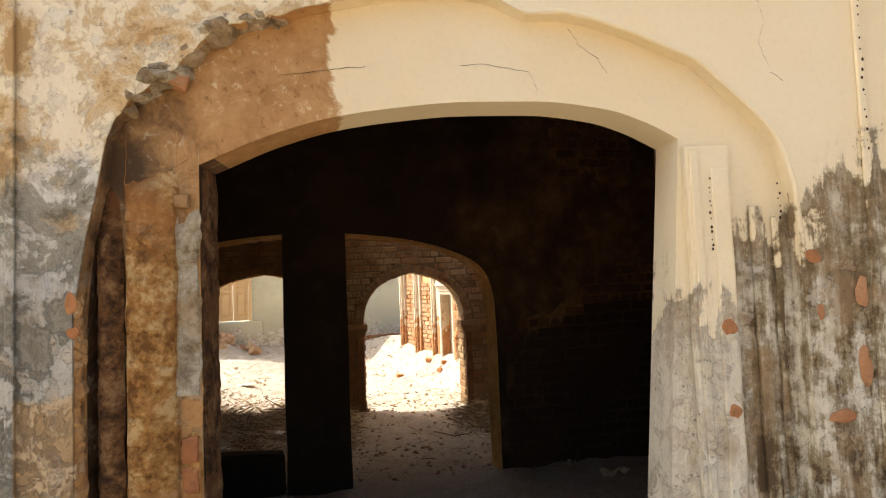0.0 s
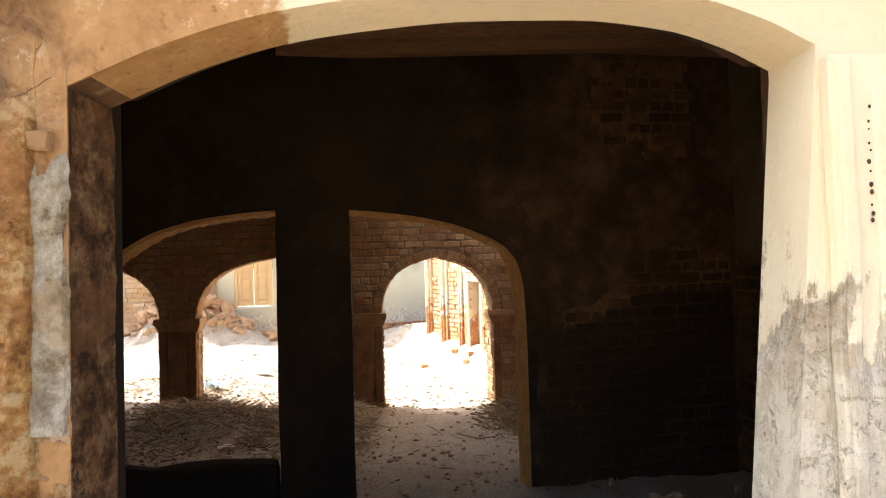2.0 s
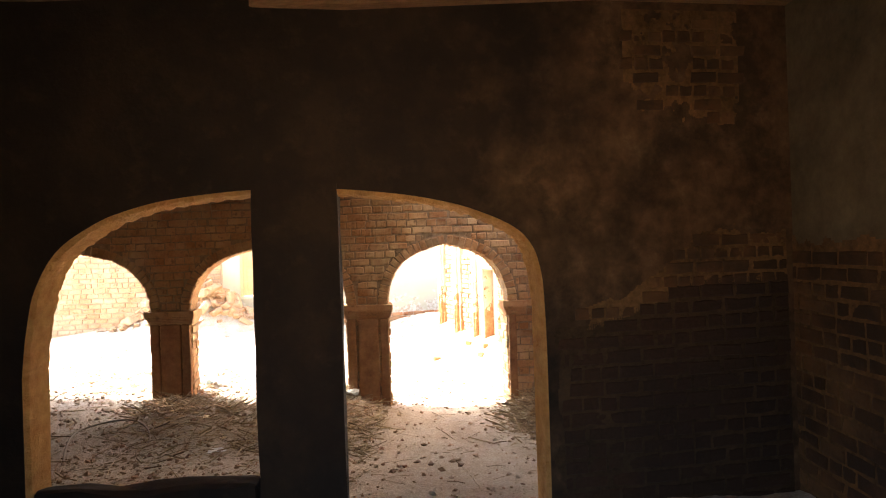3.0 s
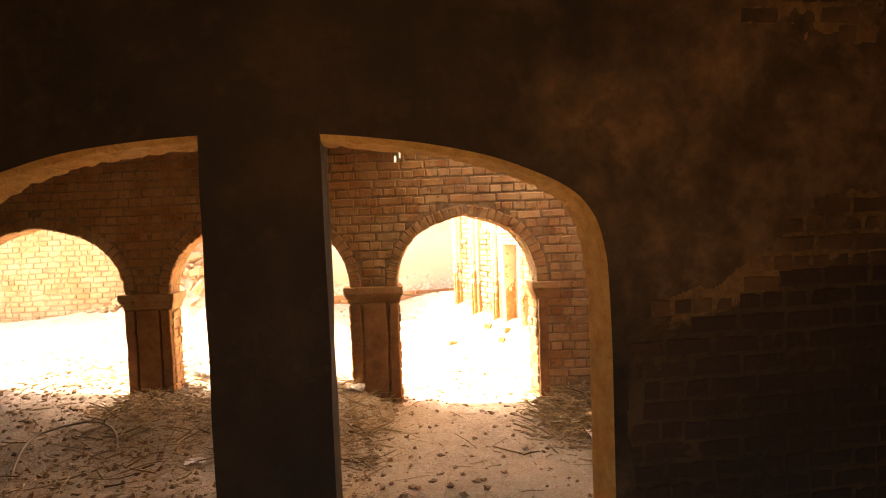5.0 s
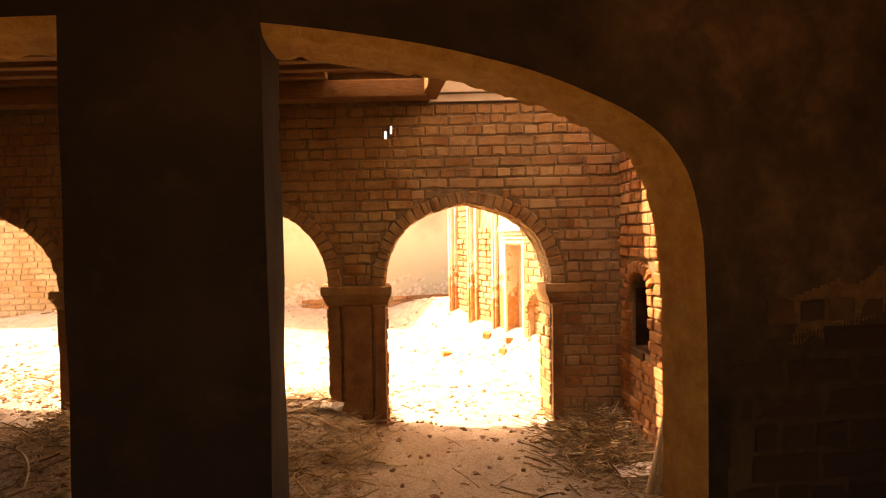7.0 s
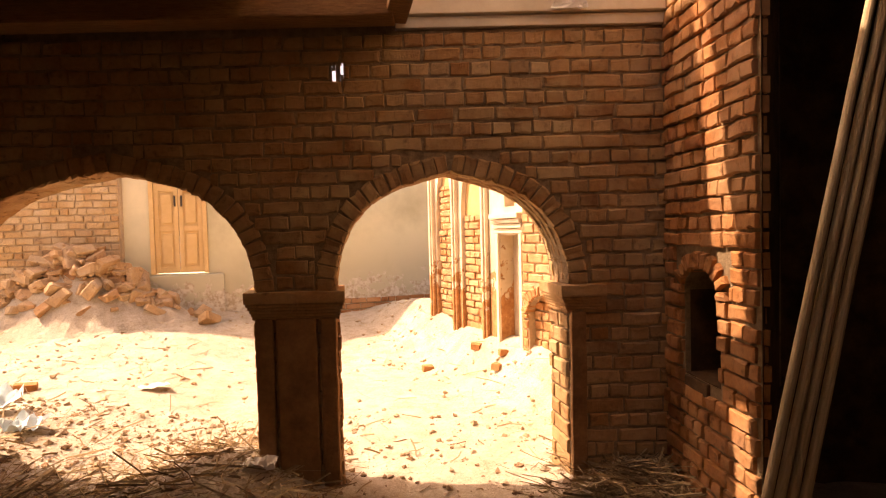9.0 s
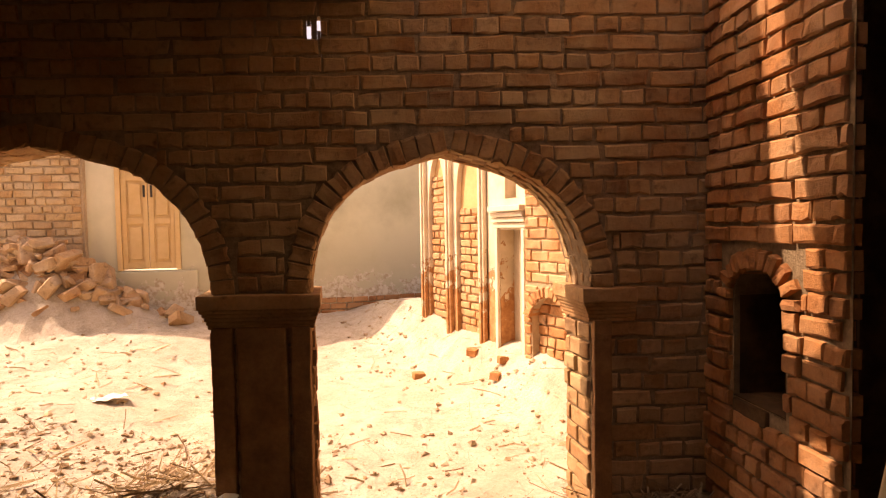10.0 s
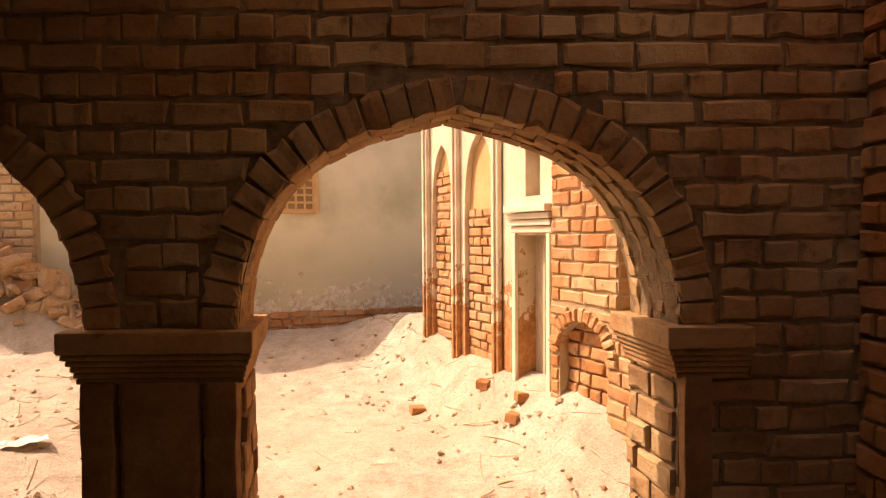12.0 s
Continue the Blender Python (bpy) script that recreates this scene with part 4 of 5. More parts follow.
part("cornice", bm, WHITE_LIME, WALL_ARCADE)

# ---------------------------------------------------------------- side wall with the niche
X4 = 1.30


def make_side_wall():
    ob = new("wall_side")
    tagged(ob, "rough orange brick side wall with a small arched niche", "wall", "", "structure")
    ob.matrix_world = pose(X4 - 0.06, Y3, 0, 0, 0, -86.1)
    # local x runs back from the arcade, local y into the wall
    nl, nr, nb, nt_ = 0.215, 0.565, 0.33, 0.93
    cv = lambda x: 0.80 + 0.13 * math.sqrt(max(0.0, 1 - ((x - 0.39) / 0.176) ** 2))
    bm = bmesh.new()
    band_wall(bm, strips(-0.2, 0.89, 0.33, [(nl, nr, cv, 16)]), 2.9, 0.0, 0.32)
    box(bm, -0.2, 0.89, 0.0, 0.32, -0.7, 0.329)
    # the end towards the doorway is splayed back
    for v in bm.verts:
        if v.co.x > 0.88 and v.co.y > 0.3:
            v.co.x = 0.54
    part("core", bm, MORTAR, ob)
    bm = bmesh.new()
    box(bm, nl - 0.05, nr + 0.01, 0.255, 0.30, 0.28, 1.0)
    box(bm, nl + 0.001, nr - 0.001, 0.0, 0.254, 0.322, 0.334)
    box(bm, nl - 0.004, nl + 0.004, 0.03, 0.254, 0.335, 0.80)
    box(bm, nr - 0.004, nr + 0.004, 0.03, 0.254, 0.335, 0.80)
    part("niche_lining", bm, SOOT, ob, "near-black lining of the niche")
    # dark sheet over the splayed end stands for the doorway's shade
    bm = bmesh.new()
    quad(bm, (0.892, 0.002, -0.7), (0.548, 0.325, -0.7), (0.548, 0.325, 2.9), (0.892, 0.002, 2.9))
    part("splayed_end", bm, SOOT, ob, "splayed jamb under a dark sheet for doorway shade")
    bm = bmesh.new()
    box(bm, nl + 0.02, nr - 0.10, -0.02, 0.05, 0.25, 0.325, None, 0.008)
    part("ledge", bm, SOOT, ob)
    vs, outer = ring(cv, nl, nr, 0.78, 0.10, -0.03, 0.14, 11)

    def holes(za, zb):
        zm = (za + zb) / 2
        if zm < nb - 0.02 or zm > 1.03:
            return []
        return [(nl - (0.09 if zm > 0.8 else 0), nr + (0.09 if zm > 0.8 else 0))]
    ps = vs + courses(-0.0, 0.885, -0.5, 2.85, holes, y=-0.020, d=0.07, jut=0.010, length=0.21, course=0.086, joint=0.010, headers=True)
    return ob, ps


WALL_SIDE, SIDE_BRICKS = make_side_wall()


# ---------------------------------------------------------------- rest of the shell: side walls, ceilings, back room
def plain_wall(name, x0, x1, y0, y1, z0, z1, mat, label):
    bm = bmesh.new()
    box(bm, x0, x1, y0, y1, z0, z1)
    return tagged(part(name, bm, mat), label, "wall", "", "structure")


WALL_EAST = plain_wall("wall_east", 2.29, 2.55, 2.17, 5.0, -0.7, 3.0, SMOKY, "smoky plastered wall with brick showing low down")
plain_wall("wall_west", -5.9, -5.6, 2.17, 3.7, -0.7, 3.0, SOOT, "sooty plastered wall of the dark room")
# dark coat on the next two walls cuts fill light in the hall
plain_wall("wall_west_hall", -6.9, -6.1, 3.40, 7.72, -0.7, 3.0, SOOT, "dark plain wall of the hall, coat darkened to cut fill light")
plain_wall("wall_hall_side", X4, X4 + 0.3, 5.10, 5.55, -0.7, 2.95, SOOT, "dark plain wall beside a dark doorway, coat darkened to cut fill light")
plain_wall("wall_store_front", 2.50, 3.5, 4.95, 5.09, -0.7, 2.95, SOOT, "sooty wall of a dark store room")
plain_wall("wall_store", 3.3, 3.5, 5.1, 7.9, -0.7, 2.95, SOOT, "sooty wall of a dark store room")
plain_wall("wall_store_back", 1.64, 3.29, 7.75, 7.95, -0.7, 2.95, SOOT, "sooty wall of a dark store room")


def make_ceilings():
    bm = bmesh.new()
    box(bm, -6.2, 2.9, 2.0, 5.3, 3.002, 3.14)
    for i in range(9):
        y = 2.35 + i * 0.26
        box(bm, -6.0, 2.5, y, y + 0.09, 2.90, 3.0, None, 0.008)
    ob = part("ceiling_dark_room", bm, TIMBER)
    tagged(ob, "dark timber ceiling with close joists", "ceiling", "", "structure")
    bm = bmesh.new()
    # boards, with the strip along the arcade fallen in
    box(bm, -6.9, -1.16, 4.95, 7.76, 2.62, 2.74)
    # unseen slot cut to let sun reach the foot of the side wall
    box(bm, -1.159, -0.30, 4.95, 7.335, 2.62, 2.74)
    box(bm, -1.159, -0.30, 7.53, 7.76, 2.62, 2.74)
    box(bm, -0.29, 3.4, 5.0, 5.45, 2.72, 2.82)
    box(bm, 1.28, 3.4, 5.451, 7.9, 2.72, 2.82)
    box(bm, -0.29, 1.28, 6.2, 6.26, 2.66, 2.719, None, 0.008)
    box(bm, -6.9, 1.25, 0.22, 1.3, 2.622, 2.742, W2_POSE)
    for i in range(12):
        y = 5.10 + i * 0.215
        box(bm, -6.5, -1.17 if i == 11 else -0.42, y, y + 0.085, 2.52, 2.618, None, 0.008)
    box(bm, -6.5, -0.36, 7.52, 7.70, 2.37, 2.515, None, 0.012)
    ob = part("ceiling_hall", bm, TIMBER)
    tagged(ob, "broken timber ceiling with close joists and a gap to the sky", "ceiling", "", "structure")


make_ceilings()


def make_beam(name, a, b, w, h, mat, label):
    a, b = Vector(a), Vector(b)
    bm = bmesh.new()
    ln = (b - a).length
    box(bm, -w / 2, w / 2, -ln / 2, ln / 2, -h / 2, h / 2, None, 0.01)
    ob = part(name, bm, mat)
    ob.matrix_world = Matrix.Translation((a + b) / 2) @ (b - a).to_track_quat("Y", "Z").to_matrix().to_4x4()
    return tagged(ob, label, "beam")


def make_sun_blocker():
    """Unseen limewashed sun blocker added over the roof; a slanting gap passes one streak."""
    bm = bmesh.new()
    for low0, low1, high0, high1 in ((4.6, 7.30, 4.6, 7.65), (7.55, 8.2, 7.77, 8.2)):
        ring_ = [bm.verts.new((x, y, z)) for x in (-0.55, -0.42) for y, z in ((low0, 2.75), (low1, 2.75), (high1, 4.5), (high0, 4.5))]
        for f in ((0, 1, 2, 3), (7, 6, 5, 4), (0, 4, 5, 1), (1, 5, 6, 2), (2, 6, 7, 3), (3, 7, 4, 0)):
            bm.faces.new([ring_[i] for i in f])
    tagged(part("sun_block_wall", bm, WHITE_LIME), "unseen white wall added over the roof to block sun but for a gap", "wall", "", "structure")


make_sun_blocker()
# unseen white wall, added to bounce sun onto the arcade
plain_wall("sun_bounce_wall", 1.42, 1.6, 5.2, 8.05, 2.83, 6.5, WHITE_LIME, "unseen white wall added over the roof to bounce sun down")
make_beam("roof_beam", (-0.36, 7.70, 2.46), (0.18, 4.98, 2.62), 0.13, 0.15, TIMBER, "slanting dark timber beam under the broken roof")

# ---------------------------------------------------------------- the yard
YARD_POSE = pose(-4.75, 12.35, 0, 0, 0, math.degrees(math.atan(0.28)))


def make_yard_wall():
    bm = bmesh.new()
    box(bm, -0.05, 0.45, 0, 0.3, -0.6, 3.0)
    box(bm, 1.23, 6.6, 0, 0.3, -0.6, 3.0)
    box(bm, 0.451, 1.229, 0, 0.3, 2.78, 3.0)
    box(bm, 0.451, 1.229, 0, 0.3, -0.6, 0.62)
    ob = part("wall_yard", bm, YARD_RENDER)
    ob.matrix_world = YARD_POSE
    tagged(ob, "grey cement-rendered yard wall with damp peeling foot", "wall", "", "structure")
    door = tagged(new("door_1"), "closed two-leaf panelled wooden door, faded yellow paint", "door", "", "structure")
    door.matrix_world = YARD_POSE @ pose(0.84, 0, 0.63)
    w, h = 0.386, 2.14
    bm = bmesh.new()
    for x0, x1, z0, z1 in ((-w, -w + 0.06, 0, h), (w - 0.06, w, 0, h), (-w + 0.0605, w - 0.0605, h - 0.07, h)):
        box(bm, x0, x1, -0.03, 0.10, z0, z1, None, 0.006)
    part("door_frame", bm, DOOR_PAINT, door)
    for s in (-1, 1):
        bm = bmesh.new()
        x0, x1 = sorted((s * 0.004, s * (w - 0.063)))
        box(bm, x0, x1, 0.03, 0.05, 0.012, h - 0.075)
        for z0, z1 in ((0.02, 0.10), (0.62, 0.70), (1.20, 1.30), (1.95, 2.05)):
            box(bm, x0 + 0.002, x1 - 0.002, 0.005, 0.0295, z0, z1, None, 0.004)
        for z0, z1 in ((0.14, 0.58), (0.74, 1.16)):
            box(bm, x0 + 0.085, x1 - 0.085, 0.012, 0.0295, z0, z1, None, 0.010)
        for z0, z1 in ((1.40, 1.43), (1.52, 1.545), (1.66, 1.69)):
            box(bm, x0 + 0.065, x1 - 0.065, 0.010, 0.0295, z0, z1, None, 0.003)
        for a, b in ((x0, x0 + 0.06), (x1 - 0.06, x1)):
            box(bm, a + 0.001, b - 0.001, 0.003, 0.0295, 0.013, h - 0.08, None, 0.004)
        part("door_leaf", bm, DOOR_PAINT, door)
        bm = bmesh.new()
        box(bm, s * 0.045 - 0.012, s * 0.045 + 0.012, -0.015, 0.006, 0.98, 1.14, None, 0.004)
        part("handle", bm, IRON, door, "dark iron pull handle")
    boxed("door_step", -0.50, 0.60, -0.07, -0.001, -0.6, -0.02, YARD_RENDER, door, "", 0.02)
    # screen in the wall
    win = tagged(new("window_1"), "pierced plaster lattice screen set in the yard wall", "window", "", "structure")
    win.matrix_world = YARD_POSE @ pose(2.72, -0.012, 1.43)
    bm = bmesh.new()
    for k in range(9):
        box(bm, -0.44 + k * 0.11 - 0.014, -0.44 + k * 0.11 + 0.014, -0.02, 0.03, 0, 0.76, None, 0.003)
        box(bm, -0.45, 0.45, -0.018, 0.028, k * 0.095 - 0.014, k * 0.095 + 0.014, None, 0.003)
    for a, b, c, d in ((-0.50, -0.451, -0.05, 0.81), (0.451, 0.50, -0.05, 0.81), (-0.449, 0.449, -0.05, -0.016), (-0.449, 0.449, 0.776, 0.81)):
        box(bm, a, b, -0.025, 0.03, c, d, None, 0.004)
    part("lattice", bm, OCHRE, win)
    # flat panel in darker ochre carries the shade behind the lattice
    boxed("recess", -0.45, 0.45, 0.007, 0.0115, 0, 0.76, OCHRE_SHADED, win)
    return ob


WALL_YARD = make_yard_wall()
BRICK_YARD_POSE = pose(-4.63, 12.29, 0, 0, 0, 4)


def make_yard_brick_wall():
    bm = bmesh.new()
    box(bm, -8.0, 0.0, 0.02, 0.3, -0.6, 2.7)
    ob = part("wall_yard_brick", bm, MORTAR_PALE)
    ob.matrix_world = BRICK_YARD_POSE
    tagged(ob, "pale sun-bleached brick wall of the yard", "wall", "", "structure")
    return ob


WALL_YARD_BRICK = make_yard_brick_wall()

# facade on the right of the yard: s runs away from the viewer along it, y into it
FACADE_POSE = Matrix.Translation((0.77, 9.85, 0)) @ Matrix(((0.4472, 0.8944, 0, 0), (-0.8944, 0.4472, 0, 0), (0, 0, 1, 0), (0, 0, 0, 1)))


def make_facade():
    """Local x runs towards the viewer, local y into the wall."""
    S = lambda y: -(y - 9.85) / 0.8944
    ob = new("old_facade")
    tagged(ob, "ruined plastered brick house front with pilasters and blind pointed arches", "facade", "", "structure")
    ob.matrix_world = FACADE_POSE
    blind = [(S(11.72), S(11.34), 1.25, 2.0), (S(11.12), S(10.66), 1.25, 2.02)]
    curves = [(a, b, pointed(a, b, s, t), 14) for a, b, s, t in blind]
    bm = bmesh.new()
    band_wall(bm, strips(S(11.80), S(10.60), -0.4, curves), 3.6, 0.0, 0.14)
    part("arcading", bm, FACADE_LIME, ob)
    for a, b, s, t in blind:
        boxed("blind_niche", a - 0.03, b + 0.03, 0.060, 0.25, 1.20, 2.25, OCHRE, ob, "ochre plaster in the blind arch", 0)
        boxed("niche_filling", a - 0.03, b + 0.03, 0.065, 0.25, -0.4, 1.199, MORTAR_PALE, ob, "", 0)
    for y in (11.80, 11.23, 10.60):
        bm = bmesh.new()
        s = S(y)
        box(bm, s - 0.05, s + 0.05, -0.05, 0.0, -0.4, 3.6, None, 0.012)
        box(bm, s - 0.02, s + 0.02, -0.07, -0.05, -0.4, 3.6, None, 0.008)
        part("pilaster", bm, FACADE_LIME, ob)
    d0, d1 = S(10.40), S(9.96)
    bm = bmesh.new()
    box(bm, S(10.545), d0 + 0.06, 0.0, 0.3, -0.4, 3.6)
    box(bm, d1 - 0.05, S(9.93), 0.0, 0.3, -0.4, 3.6)
    box(bm, d0 + 0.0605, d1 - 0.0505, 0.0, 0.3, 1.10, 1.40)
    box(bm, d0 + 0.0605, d0 + 0.15, 0.0, 0.3, 1.401, 1.78)
    box(bm, d1 - 0.16, d1 - 0.0505, 0.0, 0.3, 1.401, 1.78)
    box(bm, d0 + 0.0605, d1 - 0.0505, 0.0, 0.3, 1.781, 3.6)
    part("plaster_bay", bm, FACADE_LIME, ob)
    bm = bmesh.new()
    for z0, z1, g in ((1.12, 1.17, 0.03), (1.175, 1.22, 0.05), (1.225, 1.27, 0.07), (1.275, 1.33, 0.10)):
        box(bm, d0 - 0.02, d1 + 0.02, -g, 0.0, z0, z1, None, 0.008)
    for a in (d0 + 0.01, d1 - 0.05):
        box(bm, a, a + 0.045, -0.035, 0.0, -0.3, 1.115, None, 0.008)
    part("door_surround", bm, WHITE_LIME, ob)
    leaf = boxed("door_leaf", d0 + 0.0, d1 + 0.0, 0.16, 0.20, -0.3, 1.12, OLD_DOOR, ob, "bleached wooden door leaf", 0)
    bm = bmesh.new()
    for z in (0.10, 0.33, 0.56, 0.79, 1.0):
        box(bm, d0 + 0.20, d1 - 0.06, 0.13, 0.1595, z, z + 0.035, None, 0.004)
    for x in (d0 + 0.20, d0 + 0.29):
        box(bm, x, x + 0.03, 0.125, 0.1595, -0.2, 1.09, None, 0.004)
    part("door_rail", bm, OLD_DOOR, leaf)
    boxed("window_back", d0 + 0.06, d1 - 0.06, 0.22, 0.26, 1.38, 1.80, TIMBER, ob, "dark old shutter in a small opening", 0)
    # brick pier above, arched recess below, nearer the viewer
    bm = bmesh.new()
    box(bm, S(9.93), S(9.36), -0.04, 0.3, 0.64, 3.6)
    part("pier_core", bm, MORTAR_PALE, ob)
    cv = lambda x: 0.30 + 0.22 * math.sqrt(max(0.0, 1 - ((x - 0.225) / 0.236) ** 2))
    bm = bmesh.new()
    band_wall(bm, strips(-0.10, 0.85, -0.4, [(-0.005, 0.455, cv, 18)]), 0.64, -0.04, 0.3)
    box(bm, -0.004, 0.454, 0.06, 0.36, -0.4, 0.60)
    box(bm, 0.551, 1.5, 0.10, 0.4, 0.64, 3.6)
    box(bm, 0.85, 1.5, 0.0, 0.3, -0.4, 0.64)
    part("recess_core", bm, MORTAR_PALE, ob)
    ps = courses(S(9.93), S(9.36), 0.645, 3.0, None, y=-0.054, d=0.07, joint=0.010)
    vs, outer = ring(cv, -0.005, 0.455, 0.28, 0.10, -0.066, 0.14, 15)
    ps += vs

    def holes(za, zb):
        zm = (za + zb) / 2
        xs = [p[0] for p in outer if p[1] > zm - 0.02]
        return [(min(xs), max(xs))] if zm > 0.28 and xs else ([(-0.005, 0.455)] if zm <= 0.28 else [])
    ps += courses(-0.10, 0.85, -0.30, 0.62, holes, y=-0.054, d=0.07, joint=0.010)
    ps += courses(-0.02, 0.47, -0.30, 0.62, None, y=0.03, d=0.05)
    for (a, b, s, t), top in zip(blind, (1.75, 1.36)):
        ps += courses(a, b, -0.1, top, None, y=0.040, d=0.05, course=0.085, jut=0.012)
    for row in range(25):
        ps.append(brick_at(S(9.36) + rng.uniform(0, 0.012), 0.12, 0.69 + row * 0.095, 0.29, 0.05, 0.083, 0, 0, math.pi / 2))
    return ob, ps


FACADE, FACADE_BRICKS = make_facade()
plain_wall("wall_yard_far", 1.0, 1.2, 8.2, 9.0, -0.7, 3.0, MORTAR_PALE, "brick wall closing the yard")

# ---------------------------------------------------------------- loose things
def make_rubble_heap():
    heap = tagged(new("rubble_heap"), "heap of broken stones and brickbats before the yard wall", "rubble")
    heap.location = (-5.0, 12.12, 0)
    g = random.Random(3)
    kinds = []
    for i in range(10):
        bm = bmesh.new()
        bmesh.ops.create_cube(bm, size=2.0)
        for v in bm.verts:
            v.co = Vector([c * g.uniform(0.55, 1.05) for c in v.co])
        bmesh.ops.bevel(bm, geom=list(bm.edges), offset=0.16, segments=1, affect="EDGES")
        kinds.append(mesh_of("stone", bm, STONE))
    for i in range(300):
        u, v = g.gauss(0, 0.50), -abs(g.gauss(0, 0.16))
        x, y = u * 1.25 - 0.15, v
        if x > 0.15:
            y += 0.20 * (x - 0.15)
        top = 1.12 * math.exp(-(u / 0.80) ** 2 - (v / 0.45) ** 2)
        z = ground_z(x - 5.0, y + 12.12) + top * g.uniform(0.35, 1.0)
        ob = new("stone", kinds[g.randrange(10)])
        ob.parent = heap
        r = 0.045 + 0.10 * g.random() ** 2.5
        ob.matrix_basis = Matrix.Translation((x, y, z)) @ Euler((g.gauss(0, 0.5), g.gauss(0, 0.5), g.uniform(0, 6))).to_matrix().to_4x4() @ Matrix.Diagonal((r * 1.5, r * 1.1, r * 0.6, 1))
    # earth and dust that fills the heap
    bm = bmesh.new()
    grid = []
    for i in range(41):
        u = -2.0 + 4.0 * i / 40
        line = []
        for k in range(13):
            v = -0.95 + 0.98 * k / 12
            x = u * 1.25 - 0.15
            y = v + (0.20 * (x - 0.15) if x > 0.15 else 0.0)
            h = 0.90 * math.exp(-(u / 0.80) ** 2 - (v / 0.45) ** 2) + 0.05 * noise.noise((x * 5, y * 5, 1.0)) - 0.05
            line.append(bm.verts.new((x, y, ground_z(x - 5.0, y + 12.12) + h)))
        grid.append(line)
    for a, b in zip(grid, grid[1:]):
        for k in range(12):
            bm.faces.new((a[k], b[k], b[k + 1], a[k + 1]))
    part("earth_fill", bm, EARTH, heap, "loose brown earth between the stones")


make_rubble_heap()


def scatter(name, label, count, region, mat, shape, seed):
    """Litter that nobody could count, as one mesh."""
    g = random.Random(seed)
    verts, faces = [], []
    for _ in range(count):
        x, y, dens = region(g)
        if dens < g.random():
            continue
        shape(g, Vector((x, y, ground_z(x, y))), verts, faces)
    me = bpy.data.meshes.new(name)
    me.from_pydata(verts, [], faces)
    me.materials.append(mat)
    return tagged(new(name, me), label, "litter", "", "stuff")


def chip(g, p, verts, faces):
    r = 0.005 + 0.030 * g.random() ** 5
    m = Euler((g.uniform(0, 6), g.uniform(0, 6), g.uniform(0, 6))).to_matrix()
    at = len(verts)
    for c in ((1, 0, 0), (-1, 0, 0), (0, 1, 0), (0, -1, 0), (0, 0, 1), (0, 0, -1)):
        q = m @ (Vector(c) * r * g.uniform(0.6, 1.4))
        verts.append((p.x + q.x, p.y + q.y, p.z + q.z * 0.7 + r * 0.2))
    for f in ((0, 2, 4), (2, 1, 4), (1, 3, 4), (3, 0, 4), (2, 0, 5), (1, 2, 5), (3, 1, 5), (0, 3, 5)):
        faces.append(tuple(at + i for i in f))


def stalk(g, p, verts, faces):
    ln, w = 0.04 + 0.26 * g.random() ** 1.6, 0.0012 + 0.006 * g.random() ** 3
    a, e = g.uniform(0, math.tau), g.uniform(-0.15, 0.5)
    d = Vector((math.cos(a) * math.cos(e), math.sin(a) * math.cos(e), math.sin(e)))
    s = d.cross(Vector((0, 0, 1))).normalized() * w
    u = s.cross(d).normalized() * w
    at = len(verts)
    o = p + Vector((0, 0, 0.006))
    bend = Vector((g.uniform(-0.02, 0.02), g.uniform(-0.02, 0.02), 0))
    for k, q in enumerate((o, o + d * ln * 0.5 + bend, o + d * ln)):
        verts.extend([tuple(q + s), tuple(q - s * 0.5 + u), tuple(q - s * 0.5 - u)])
    for k in (0, 3):
        for i in range(3):
            n = (i + 1) % 3
            faces.append((at + k + i, at + k + n, at + k + 3 + n, at + k + 3 + i))


def hall_region(g):
    x, y = g.uniform(-5.2, 1.3), g.uniform(4.6, 9.2)
    d = 0.25 + 0.75 * smooth(-0.4, -1.4, x) + 0.5 * hump(x, y, 1.0, 7.4, 0.5, 0.8)
    return x, y, d


def mound_region(g):
    if g.random() < 0.5:
        return g.gauss(1.0, 0.22), g.gauss(7.25, 0.28), 1.0
    x = g.uniform(-3.4, -0.8)
    return x, g.gauss(7.2, 0.5), 0.9


def yard_region(g):
    x, y = g.uniform(-6.5, 1.2), g.uniform(8.0, 13.0)
    if x + 0.5 * (y - 9.85) > 0.74:
        return x, y, 0
    return x, y, 0.15 + 0.85 * smooth(-0.5, 0.5, x + 0.5 * (y - 9.85)) + 0.3 * smooth(-2, -4, x)


scatter("rubble_chips", "brick chips and dirt clods strewn over the hall floor", 15000, hall_region, CLOD, chip, 21)
scatter("dry_stalks", "heaped dry stalks and straw on the hall floor", 8500, mound_region, STRAW, stalk, 22)
scatter("straw_litter", "thin straw and twigs over the floor", 1600, hall_region, STRAW, stalk, 23)
scatter("yard_chips", "brick chips strewn over the yard", 6500, yard_region, PALE_CHIP, chip, 24)
scatter("yard_straw", "dry straw strewn over the yard", 1500, yard_region, STRAW_PALE, stalk, 25)


def make_brick_loose(x, y, rz, w=0.15, label="loose orange brick lying in the yard"):
    ob = new("loose_brick", brick_mesh("loose_brick", BRICK_ORANGE, 77))
    ob.matrix_world = pose(x, y, ground_z(x, y) + 0.03, -84, 4, rz) @ Matrix.Diagonal((w, 0.07, 0.085, 1))
    tagged(ob, label, "brick", "loose bricks in the yard")


